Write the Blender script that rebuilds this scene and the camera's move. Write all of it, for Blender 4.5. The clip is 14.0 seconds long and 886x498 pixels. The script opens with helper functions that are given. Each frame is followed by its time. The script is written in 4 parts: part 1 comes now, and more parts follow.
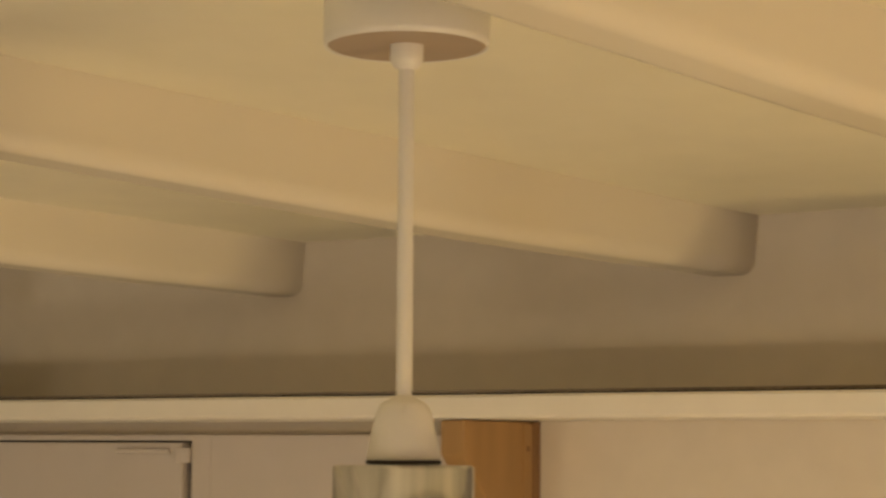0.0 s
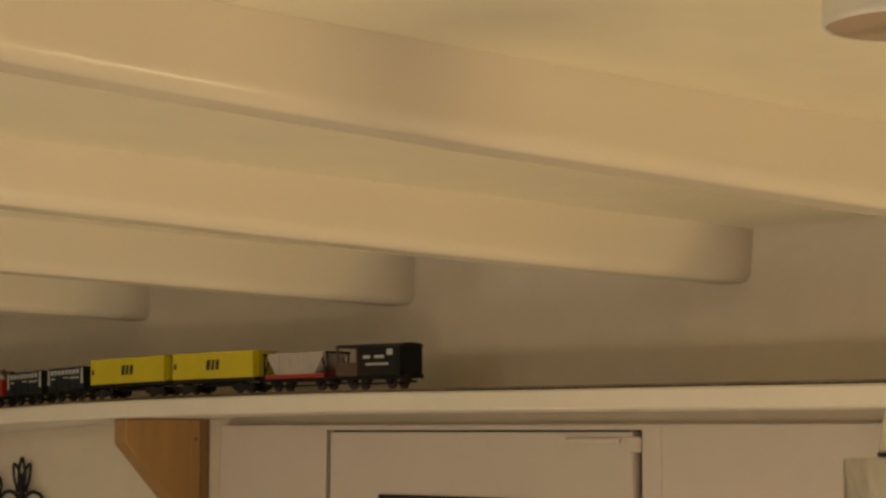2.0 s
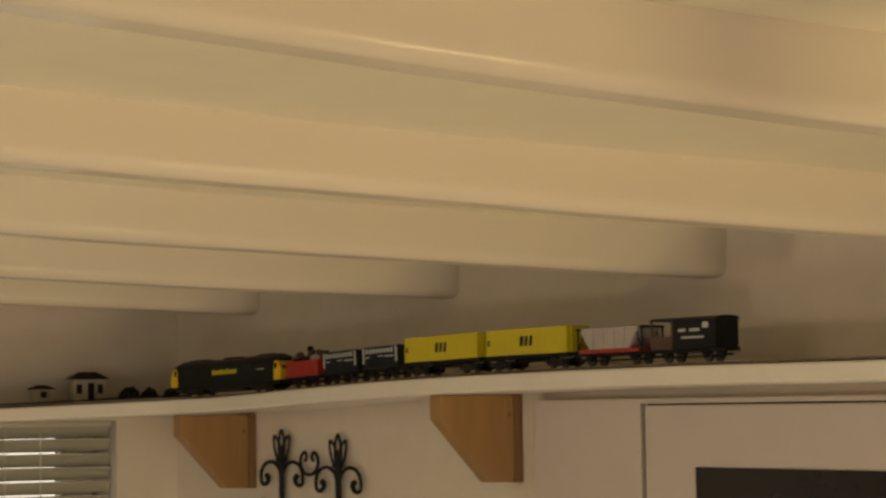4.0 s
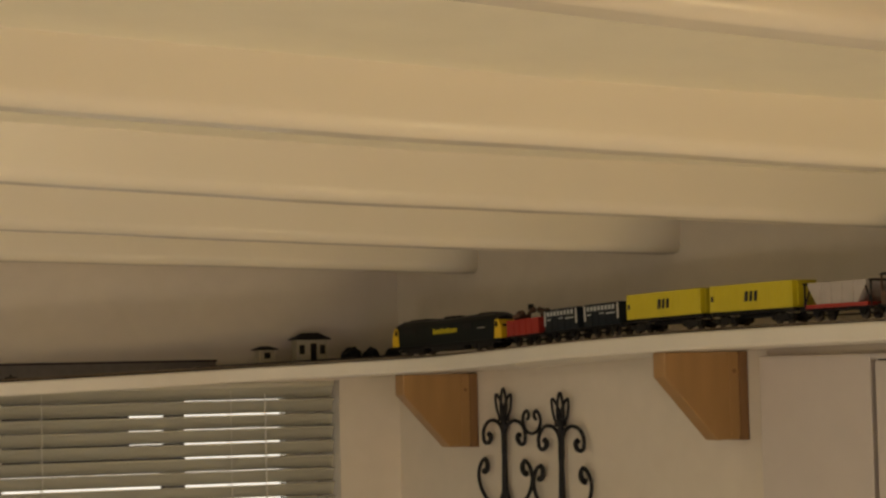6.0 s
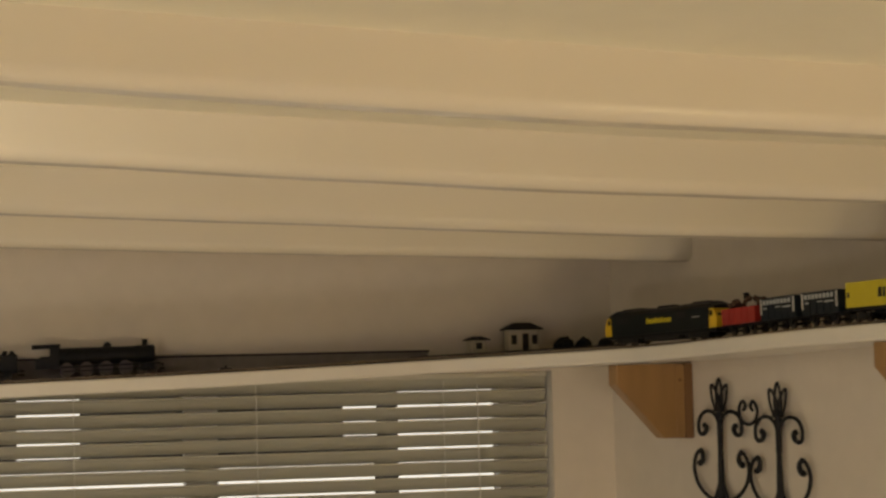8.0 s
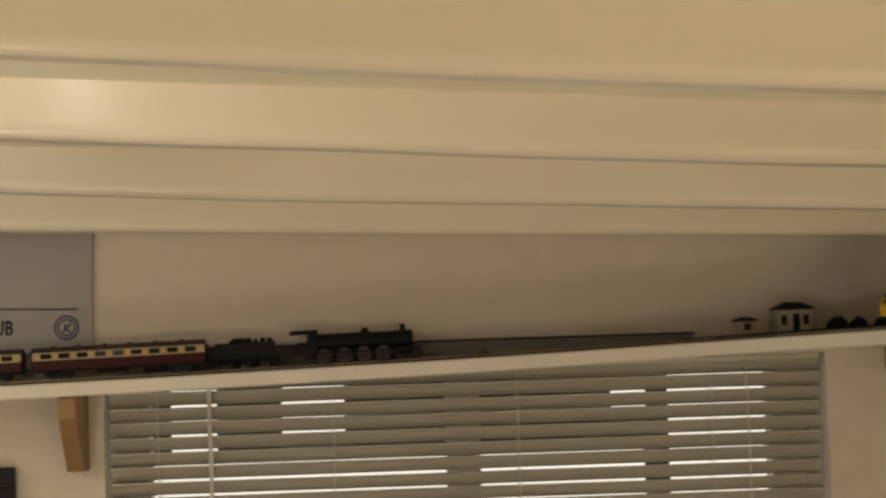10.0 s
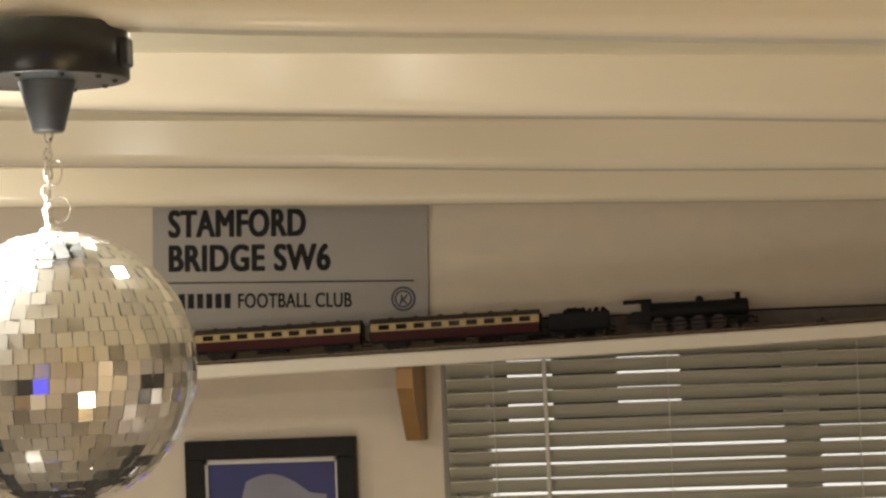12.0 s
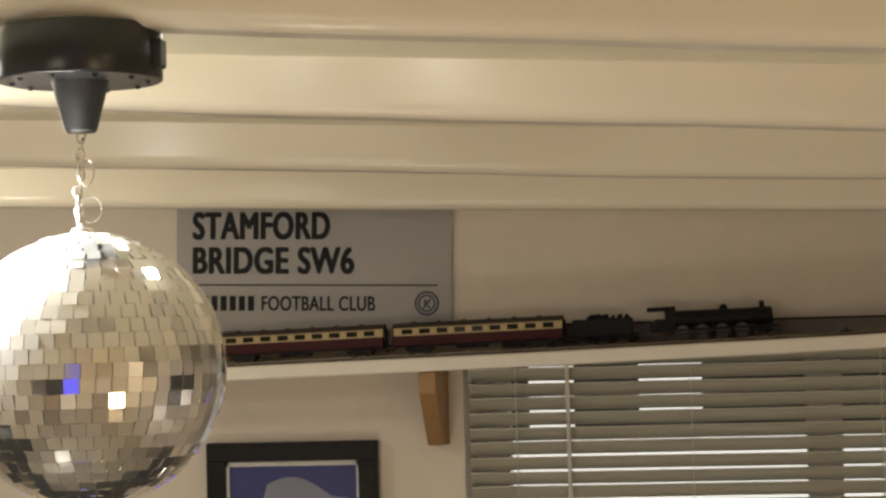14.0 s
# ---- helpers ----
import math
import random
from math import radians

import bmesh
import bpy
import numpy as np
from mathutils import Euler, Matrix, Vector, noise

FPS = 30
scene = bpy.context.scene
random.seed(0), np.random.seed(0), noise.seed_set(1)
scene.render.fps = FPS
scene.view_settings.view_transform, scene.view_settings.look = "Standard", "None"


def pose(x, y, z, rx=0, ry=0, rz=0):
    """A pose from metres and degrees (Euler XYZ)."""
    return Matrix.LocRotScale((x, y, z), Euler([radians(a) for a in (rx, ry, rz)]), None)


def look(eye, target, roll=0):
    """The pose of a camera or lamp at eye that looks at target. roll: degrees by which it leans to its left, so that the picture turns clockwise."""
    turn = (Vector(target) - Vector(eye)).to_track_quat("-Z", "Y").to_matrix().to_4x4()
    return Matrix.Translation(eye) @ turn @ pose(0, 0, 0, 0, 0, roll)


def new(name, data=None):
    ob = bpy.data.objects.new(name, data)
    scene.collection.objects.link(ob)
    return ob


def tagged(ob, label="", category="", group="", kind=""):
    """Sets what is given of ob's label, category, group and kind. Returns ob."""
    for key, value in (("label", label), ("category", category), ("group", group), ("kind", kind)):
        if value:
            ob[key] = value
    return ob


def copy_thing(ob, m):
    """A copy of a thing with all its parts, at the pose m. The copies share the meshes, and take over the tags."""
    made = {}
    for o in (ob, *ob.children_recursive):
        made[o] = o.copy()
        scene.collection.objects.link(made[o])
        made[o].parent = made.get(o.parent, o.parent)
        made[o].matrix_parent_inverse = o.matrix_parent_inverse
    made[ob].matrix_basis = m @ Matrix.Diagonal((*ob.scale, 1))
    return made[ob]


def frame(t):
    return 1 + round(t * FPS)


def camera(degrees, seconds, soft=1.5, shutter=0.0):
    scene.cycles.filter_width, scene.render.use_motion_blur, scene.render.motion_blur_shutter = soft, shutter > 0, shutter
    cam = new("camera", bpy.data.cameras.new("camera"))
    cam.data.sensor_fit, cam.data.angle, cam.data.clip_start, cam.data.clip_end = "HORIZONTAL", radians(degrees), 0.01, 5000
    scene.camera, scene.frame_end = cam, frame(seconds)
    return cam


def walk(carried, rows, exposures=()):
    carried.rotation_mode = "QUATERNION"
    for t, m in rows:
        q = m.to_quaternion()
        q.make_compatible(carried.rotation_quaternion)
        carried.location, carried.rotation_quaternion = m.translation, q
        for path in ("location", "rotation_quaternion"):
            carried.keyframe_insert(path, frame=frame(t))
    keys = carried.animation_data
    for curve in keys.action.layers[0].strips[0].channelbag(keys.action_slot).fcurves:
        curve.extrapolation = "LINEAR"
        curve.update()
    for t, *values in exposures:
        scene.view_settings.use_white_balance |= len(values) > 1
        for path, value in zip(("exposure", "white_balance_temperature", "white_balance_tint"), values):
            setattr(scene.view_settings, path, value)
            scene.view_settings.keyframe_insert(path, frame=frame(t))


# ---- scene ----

# ---- camera ----
cam = camera(24.72, 14.0, soft=2.5, shutter=0.3)
# seconds, x, y, z, yaw, pitch, roll
PATH = [
    (0, -1.2665, -3.0121, 1.9961, -42.112, 5.760, 0.339),
    (0.5, -1.2752, -3.0021, 1.9969, -38.776, 5.702, -0.243),
    (1, -1.2839, -2.9922, 1.9977, -35.799, 5.641, -0.149),
    (1.5, -1.2925, -2.9822, 1.9984, -32.966, 5.584, -0.063),
    (2, -1.3012, -2.9722, 1.9992, -31.004, 5.313, 0.149),
    (4.5, -1.3399, -2.9610, 2.0049, -21.058, 4.165, -0.874),
    (5, -1.3376, -2.9547, 2.0048, -19.066, 3.685, -0.880),
    (5.5, -1.3354, -2.9484, 2.0047, -17.579, 3.371, -1.086),
    (6, -1.3331, -2.9422, 2.0046, -16.966, 3.417, -1.228),
    (6.5, -1.3308, -2.9359, 2.0045, -15.821, 3.488, -1.211),
    (7, -1.3286, -2.9297, 2.0044, -14.276, 3.515, -1.265),
    (7.5, -1.3263, -2.9234, 2.0043, -12.645, 3.415, -1.157),
    (8, -1.3241, -2.9172, 2.0042, -10.910, 3.282, -1.333),
    (10.5, -1.2720, -2.8290, 2.0145, 0.087, 2.715, -2.435),
    (11, -1.2725, -2.8290, 2.0145, 3.333, 2.521, -3.016),
    (11.5, -1.2730, -2.8290, 2.0145, 5.884, 2.428, -2.532),
    (12, -1.2735, -2.8290, 2.0145, 6.724, 2.284, -2.237),
    (12.5, -1.2740, -2.8290, 2.0145, 7.055, 2.183, -1.913),
    (13, -1.2745, -2.8290, 2.0145, 7.017, 2.156, -2.174),
    (13.5, -1.2780, -2.8290, 2.0145, 7.129, 2.248, -2.171),
    (14, -1.2825, -2.8290, 2.0145, 7.221, 2.446, -1.529),
]
EXPOSURES = [(0, -0.5, 7200, 10), (5, -0.42, 6650, 10), (10.5, -0.44, 6250, 10), (14, -0.54, 5950, 10)]
walk(cam, [(t, pose(x, y, z, 90 + pitch, 0, yaw) @ pose(0, 0, 0, 0, 0, roll)) for t, x, y, z, yaw, pitch, roll in PATH], EXPOSURES)

# ---- world and lamps: night outside, warm room lamps and added fill lamps ----
world = bpy.data.worlds.new("night")
world.use_nodes = True
world.node_tree.nodes["Background"].inputs[0].default_value = (0.010, 0.012, 0.018, 1)
world.node_tree.nodes["Background"].inputs[1].default_value = 1.0
scene.world = world
WARM = (1.0, 0.76, 0.46)


def room_lamp(name, place, watts, size, colour=WARM):
    data = bpy.data.lights.new(name, "POINT")
    data.energy, data.shadow_soft_size, data.color = watts, size, colour
    ob = new(name, data)
    ob.location = place
    return ob


NEUTRAL = (1.0, 0.88, 0.68)
COOL = (1.0, 0.92, 0.76)
room_lamp("bay_spotlight", (-2.02, -1.25, 2.20), 2.8, 0.03, COOL)
# Unseen spot added to brighten the ball's upper left; cone trimmed to the ball.
ball_fill = bpy.data.lights.new("mirror_ball_pin_spot", "SPOT")
ball_fill.energy, ball_fill.shadow_soft_size, ball_fill.color, ball_fill.spot_size, ball_fill.spot_blend = 1300.0, 0.03, COOL, radians(28), 0.5
new("mirror_ball_pin_spot", ball_fill).matrix_basis = look((-2.02, -1.56, 2.205), (-1.70, -1.49, 2.02))
room_lamp("wall_spotlight", (-2.30, -0.52, 2.14), 2.8, 0.02, NEUTRAL)
# three unseen fill lamps added: x, y, height of the bulb, watts, radius, colour
FILL_LAMPS = [(-1.95, -1.72, 0.74, 20.0, 0.16, NEUTRAL), (-2.3, -3.7, 1.14, 32.0, 0.16, NEUTRAL), (-0.35, -3.2, 1.05, 24.5, 0.16, (1.0, 0.75, 0.38))]
for x, y, z, watts, size, colour in FILL_LAMPS:
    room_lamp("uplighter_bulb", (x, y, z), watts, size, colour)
DOWNLIGHTS = [(-1.546, -1.427, 0.55), (-1.666, -1.314, 0.12), (-1.500, -1.360, 0.15)]
for x, y, watts in DOWNLIGHTS:
    room_lamp("ceiling_downlight", (x, y, 2.258), watts, 0.012, COOL)
room_lamp("pendant_bulb", (-0.631, -2.282, 1.868), 3.0, 0.012)


# ---- materials ----
def mat(name, colour, rough=0.5, metal=0.0, vary=0.12, grain=40.0, bump=0.0, coat=0.0, stretch=(1, 1, 1), glow=0.0, shine=None):
    """A surface with two scales of variation in tone and gloss, and a fine relief."""
    m = bpy.data.materials.new(name)
    m.use_nodes = True
    nt = m.node_tree
    b = nt.nodes["Principled BSDF"]
    tc = nt.nodes.new("ShaderNodeTexCoord")
    mp = nt.nodes.new("ShaderNodeMapping")
    mp.inputs["Scale"].default_value = stretch
    nt.links.new(tc.outputs["Object"], mp.inputs[0])
    n1, n2 = nt.nodes.new("ShaderNodeTexNoise"), nt.nodes.new("ShaderNodeTexNoise")
    n1.inputs["Scale"].default_value, n1.inputs["Detail"].default_value = grain, 5
    n2.inputs["Scale"].default_value, n2.inputs["Detail"].default_value = grain / 9, 3
    nt.links.new(mp.outputs[0], n1.inputs[0])
    nt.links.new(mp.outputs[0], n2.inputs[0])
    add = nt.nodes.new("ShaderNodeMath")
    add.operation = "ADD"
    nt.links.new(n1.outputs[0], add.inputs[0])
    nt.links.new(n2.outputs[0], add.inputs[1])
    ramp = nt.nodes.new("ShaderNodeMapRange")
    ramp.inputs[1].default_value, ramp.inputs[2].default_value = 0.6, 1.4
    ramp.inputs[3].default_value, ramp.inputs[4].default_value = 1 - vary, 1 + vary
    nt.links.new(add.outputs[0], ramp.inputs[0])
    mul = nt.nodes.new("ShaderNodeVectorMath")
    mul.operation = "SCALE"
    mul.inputs[0].default_value = colour
    nt.links.new(ramp.outputs[0], mul.inputs["Scale"])
    nt.links.new(mul.outputs[0], b.inputs["Base Color"])
    b.inputs["Metallic"].default_value = metal
    b.inputs["Specular IOR Level"].default_value = shine if shine is not None else (0.14 if max(colour) < 0.1 else 0.5)
    rr = nt.nodes.new("ShaderNodeMapRange")
    rr.inputs[1].default_value, rr.inputs[2].default_value = 0.3, 0.7
    rr.inputs[3].default_value, rr.inputs[4].default_value = max(0.0, rough * 0.85), min(1.0, rough * 1.15)
    nt.links.new(n2.outputs[0], rr.inputs[0])
    nt.links.new(rr.outputs[0], b.inputs["Roughness"])
    b.inputs["Coat Weight"].default_value = coat
    if bump:
        bp = nt.nodes.new("ShaderNodeBump")
        bp.inputs["Strength"].default_value, bp.inputs["Distance"].default_value = bump, 0.002
        nt.links.new(n1.outputs[0], bp.inputs["Height"])
        nt.links.new(bp.outputs[0], b.inputs["Normal"])
    if glow:
        b.inputs["Emission Color"].default_value = (*colour, 1)
        b.inputs["Emission Strength"].default_value = glow
    return m


WALL = mat("cream_wall_paint", (0.69, 0.625, 0.535), 0.75, vary=0.05, grain=30, bump=0.25)
CEIL = mat("ceiling_paint", (0.85, 0.80, 0.64), 0.6, vary=0.04, grain=20, bump=0.2)
GLOSS = mat("beam_gloss_paint", (0.80, 0.74, 0.61), 0.23, vary=0.05, grain=14, bump=0.25, stretch=(0.15, 1, 1), shine=0.3)
SHELFPAINT = mat("shelf_white_paint", (0.80, 0.76, 0.68), 0.4, vary=0.04, grain=35, bump=0.1)
WOOD = mat("stained_pine", (0.32, 0.185, 0.072), 0.45, vary=0.28, grain=55, bump=0.15, stretch=(0.6, 0.6, 0.08))
WOODDARK = mat("dark_pine_edge", (0.20, 0.105, 0.042), 0.5, vary=0.25, grain=60, stretch=(1, 1, 0.1))
CABINET = mat("cabinet_paint", (0.58, 0.525, 0.485), 0.45, vary=0.04, grain=25, bump=0.1)
GAP = mat("dark_gap", (0.05, 0.045, 0.04), 0.7)
BLACKGLASS = mat("black_glass", (0.012, 0.012, 0.014), 0.12, vary=0.1, shine=0.4)
IRON = mat("black_iron", (0.022, 0.022, 0.024), 0.5, metal=0.4, vary=0.4, grain=90, bump=0.4)
# Upright tone streaks paint bright and dark reflections into the chrome.
CHROME = mat("chrome_painted_bands", (0.60, 0.61, 0.63), 0.18, metal=1.0, vary=0.45, grain=110, stretch=(1, 1, 0.05))
WHITEPLASTIC = mat("white_plastic", (0.80, 0.77, 0.71), 0.28, vary=0.03, grain=30)
BLACKPLASTIC = mat("black_plastic", (0.016, 0.016, 0.017), 0.32, vary=0.25, grain=60, shine=0.4)
MIRROR = mat("mirror_tile", (0.92, 0.92, 0.91), 0.09, metal=0.93, vary=0.05, grain=8)
GROUT = mat("ball_core", (0.62, 0.60, 0.56), 0.5)
STEEL = mat("bright_steel", (0.80, 0.78, 0.74), 0.2, metal=1.0, vary=0.1)
SIGNGREY = mat("sign_grey", (0.34, 0.325, 0.31), 0.42, vary=0.05, grain=14)
INK = mat("black_ink", (0.015, 0.015, 0.017), 0.5)
NAVY = mat("badge_navy", (0.05, 0.055, 0.10), 0.5)
SLAT = mat("blind_slat", (0.50, 0.485, 0.405), 0.28, metal=0.2, vary=0.08, grain=30, stretch=(0.1, 1, 1))
CORD = mat("blind_cord", (0.62, 0.60, 0.55), 0.7)
FRAMEBLACK = mat("black_frame", (0.014, 0.013, 0.013), 0.38, vary=0.3, grain=50)
MOUNT = mat("mount_card", (0.70, 0.69, 0.67), 0.7)
PHOTOSKY = mat("photo_blue", (0.06, 0.065, 0.19), 0.35, vary=0.25, grain=9, shine=0.15)
PHOTOPALE = mat("photo_pale", (0.24, 0.25, 0.33), 0.35, vary=0.15, grain=20, shine=0.15)
SLEEPER = mat("track_sleeper", (0.045, 0.038, 0.032), 0.8, vary=0.3)
RAIL = mat("nickel_rail", (0.20, 0.16, 0.12), 0.4, metal=0.8, vary=0.3)
TRAINBLACK = mat("model_black", (0.012, 0.012, 0.013), 0.45, vary=0.3, grain=120)
LOCOGREEN = mat("loco_dark_green", (0.009, 0.013, 0.013), 0.35, vary=0.2, grain=90)
LOCOGREY = mat("loco_roof_grey", (0.018, 0.018, 0.019), 0.5, vary=0.2)
YELLOW = mat("loco_yellow", (0.72, 0.47, 0.012), 0.4, vary=0.1, grain=80)
CONTAINER = mat("container_yellow", (0.60, 0.50, 0.015), 0.42, vary=0.08, grain=60)
RED = mat("wagon_red", (0.36, 0.022, 0.014), 0.45, vary=0.15, grain=90)
SLATEBLUE = mat("wagon_slate", (0.016, 0.021, 0.027), 0.5, vary=0.25, grain=100)
LETTER = mat("wagon_lettering", (0.48, 0.50, 0.50), 0.6)
WAGONWHITE = mat("wagon_white", (0.55, 0.53, 0.50), 0.6)
BOGIE = mat("bogie_grey", (0.030, 0.028, 0.027), 0.6, vary=0.3, grain=120)
WHEEL = mat("wheel_metal", (0.09, 0.08, 0.075), 0.4, metal=0.7)
SCRAP = mat("scrap_load", (0.10, 0.055, 0.035), 0.7, vary=0.5, grain=200, bump=0.4)
HOPPERGREY = mat("hopper_pale", (0.44, 0.40, 0.37), 0.55, vary=0.12, grain=80)
MAROON = mat("coach_maroon", (0.060, 0.012, 0.012), 0.35, vary=0.15, grain=80)
COACHCREAM = mat("coach_cream", (0.50, 0.38, 0.17), 0.4, vary=0.1, grain=80)
COACHROOF = mat("coach_roof", (0.06, 0.045, 0.04), 0.6, vary=0.2)
GLASSDARK = mat("model_glazing", (0.02, 0.018, 0.016), 0.12)
COAL = mat("coal", (0.012, 0.012, 0.013), 0.6, vary=0.5, grain=150, bump=0.5)
PLATFORM = mat("platform_grey", (0.05, 0.045, 0.045), 0.8, vary=0.3, grain=120)
STRIPGREY = mat("card_wall_grey", (0.20, 0.18, 0.175), 0.8, vary=0.2, grain=70)
HUTCREAM = mat("hut_cream", (0.48, 0.43, 0.32), 0.6, vary=0.15, grain=80)
ROOFDARK = mat("hut_roof", (0.018, 0.016, 0.016), 0.7, vary=0.3, grain=100)
FLOORWOOD = mat("pale_floor", (0.34, 0.305, 0.26), 0.4, vary=0.25, grain=12, stretch=(1, 0.1, 1))
GLASS = bpy.data.materials.new("window_glass")
GLASS.use_nodes = True
GLASS.node_tree.nodes["Principled BSDF"].inputs["Transmission Weight"].default_value = 1.0
GLASS.node_tree.nodes["Principled BSDF"].inputs["Roughness"].default_value = 0.02


# ---- mesh helpers ----
def box(bm, x0, x1, y0, y1, z0, z1, bevel=0.0):
    r = bmesh.ops.create_cube(bm, size=1.0)
    for v in r["verts"]:
        v.co = Vector(((x0 + x1) / 2 + v.co.x * (x1 - x0), (y0 + y1) / 2 + v.co.y * (y1 - y0), (z0 + z1) / 2 + v.co.z * (z1 - z0)))
    if bevel:
        es = {e for v in r["verts"] for e in v.link_edges}
        bmesh.ops.bevel(bm, geom=list(es), offset=bevel, segments=2, affect="EDGES", profile=0.5)
    return bm


def prism(bm, outline, y0, y1):
    """An outline in x and z, drawn out along y."""
    a = [bm.verts.new((x, y0, z)) for x, z in outline]
    b = [bm.verts.new((x, y1, z)) for x, z in outline]
    n = len(a)
    bm.faces.new(a)
    bm.faces.new(b[::-1])
    for i in range(n):
        bm.faces.new((a[i], b[i], b[(i + 1) % n], a[(i + 1) % n]))
    bmesh.ops.recalc_face_normals(bm, faces=bm.faces)
    return bm


def lathe(bm, profile, n=40, cx=0.0, cy=0.0):
    """Radius and height pairs, turned about an upright axis."""
    rings = []
    for r, z in profile:
        rings.append([bm.verts.new((cx + r * math.cos(2 * math.pi * i / n), cy + r * math.sin(2 * math.pi * i / n), z)) for i in range(n)])
    for a, b in zip(rings, rings[1:]):
        for i in range(n):
            bm.faces.new((a[i], a[(i + 1) % n], b[(i + 1) % n], b[i]))
    bmesh.ops.recalc_face_normals(bm, faces=bm.faces)
    return bm


def tube(bm, pts, radius, n=8, closed=False):
    """A round bar along a line of points; radius may be a list."""
    pts = [Vector(p) for p in pts]
    rad = radius if isinstance(radius, (list, tuple)) else [radius] * len(pts)
    rings = []
    for i, p in enumerate(pts):
        a, b = (pts[i - 1], pts[(i + 1) % len(pts)]) if closed else (pts[max(i - 1, 0)], pts[min(i + 1, len(pts) - 1)])
        d = (b - a).normalized()
        side = d.cross(Vector((0.31, 0.95, 0.05))).normalized()
        up = d.cross(side)
        rings.append([bm.verts.new(p + (side * math.cos(k * 2 * math.pi / n) + up * math.sin(k * 2 * math.pi / n)) * rad[i]) for k in range(n)])
    pairs = list(zip(rings, rings[1:])) + ([(rings[-1], rings[0])] if closed else [])
    for a, b in pairs:
        for k in range(n):
            bm.faces.new((a[k], a[(k + 1) % n], b[(k + 1) % n], b[k]))
    if not closed:
        bm.faces.new(rings[0])
        bm.faces.new(rings[-1][::-1])
    bmesh.ops.recalc_face_normals(bm, faces=bm.faces)
    return bm


def disc(bm, x, y, z, r, half, n=14):
    """A wheel: axis along y."""
    prism(bm, [(x + r * math.cos(2 * math.pi * i / n), z + r * math.sin(2 * math.pi * i / n)) for i in range(n)], y - half, y + half)
    return bm


def mesh(name, bm, material, smooth=False):
    me = bpy.data.meshes.new(name)
    bm.to_mesh(me)
    bm.free()
    me.materials.append(material)
    if smooth:
        me.polygons.foreach_set("use_smooth", [True] * len(me.polygons))
    return me


def part(name, bm, material, parent, label="", smooth=False):
    ob = new(name, mesh(name, bm, material, smooth))
    ob.parent = parent
    return tagged(ob, label) if label else ob


def thing(name, label, category, group="", kind="", at=None):
    ob = new(name)
    if at is not None:
        ob.matrix_basis = at
    return tagged(ob, label, category, group, kind)


def structure(name, bm, material, label, smooth=False):
    return tagged(new(name, mesh(name, bm, material, smooth)), label, name.split("_")[0], kind="structure")


# ---- plan: the window wall runs along x at y = 0; the cupboard wall meets it at a blunt corner ----
TH = radians(15.17)
CORNER = Vector((-0.509, 0.0, 0.0))
ALONG = Vector((math.sin(TH), -math.cos(TH), 0))
INTO = Vector((-math.cos(TH), -math.sin(TH), 0))
# a frame on the cupboard wall: x along the wall, y out of the room, z up
ONWALL = Matrix.Translation(CORNER) @ Matrix(((ALONG.x, -INTO.x, 0, 0), (ALONG.y, -INTO.y, 0, 0), (0, 0, 1, 0), (0, 0, 0, 1)))


def wall_x(y):
    return CORNER.x - y * math.tan(TH)


def beam_z(x, y):
    """Underside of the beams: level along the cupboard wall, bowing up away from it, more so further from the window."""
    d = wall_x(y) - x
    bow = float(np.interp(-y, [0.209, 0.649, 1.089, 1.514, 1.958, 2.40], [0.003, 0.009, 0.014, 0.0165, 0.026, 0.040]))
    return 2.138 + 0.030 * d + bow * min(max(d, 0.0), 1.9) ** 2


BEAM_DEEP, BEAM_WIDE = 0.053, 0.05

# floor, ceiling, walls
structure("floor", box(bmesh.new(), -4.0, 1.2, -4.8, 0.3, -0.05, 0.0), FLOORWOOD, "pale stone-coloured floor of the room")
bm = bmesh.new()
grid = []
for y in (0.3, 0.0, -0.2, -0.45, -0.65, -0.9, -1.1, -1.3, -1.5, -1.75, -2.0, -2.6, -3.4, -4.2, -4.8):
    grid.append([bm.verts.new((x, y, beam_z(x, y) + BEAM_DEEP)) for x in (-4.0, -3.2, -2.4, -1.6, -0.8, 0.0, 1.2)])
for a, b in zip(grid, grid[1:]):
    for i in range(6):
        bm.faces.new((a[i], b[i], b[i + 1], a[i + 1]))
lower = list(bm.faces)
r = bmesh.ops.extrude_face_region(bm, geom=lower)
for v in r["geom"]:
    if isinstance(v, bmesh.types.BMVert):
        v.co.z += 0.12
bmesh.ops.recalc_face_normals(bm, faces=bm.faces)
structure("ceiling", bm, CEIL, "cream painted low sloping ceiling")
WX0, WX1, WZ0, WZ1 = -1.618, -0.602, 1.0, 1.992
bm = bmesh.new()
box(bm, -4.0, WX0, 0.0, 0.25, 0, 2.62)
box(bm, WX1, CORNER.x + 0.12, 0.0, 0.25, 0, 2.62)
box(bm, WX0, WX1, 0.0, 0.25, 0, WZ0)
box(bm, WX0, WX1, 0.0, 0.25, WZ1, 2.62)
structure("wall_window", bm, WALL, "cream painted wall with a window opening")
bm = bmesh.new()
box(bm, -0.02, 4.9, 0.0, 0.2, 0, 2.62)
w = structure("wall_cupboard", bm, WALL, "cream painted wall behind cupboards")
w.matrix_basis = ONWALL
structure("wall_back", box(bmesh.new(), -4.0, 1.2, -4.8, -4.6, 0, 2.62), WALL, "plain cream wall closing the room")
structure("wall_side", box(bmesh.new(), -4.0, -3.8, -4.6, 0.0, 0, 2.62), WALL, "plain cream wall closing the room side")

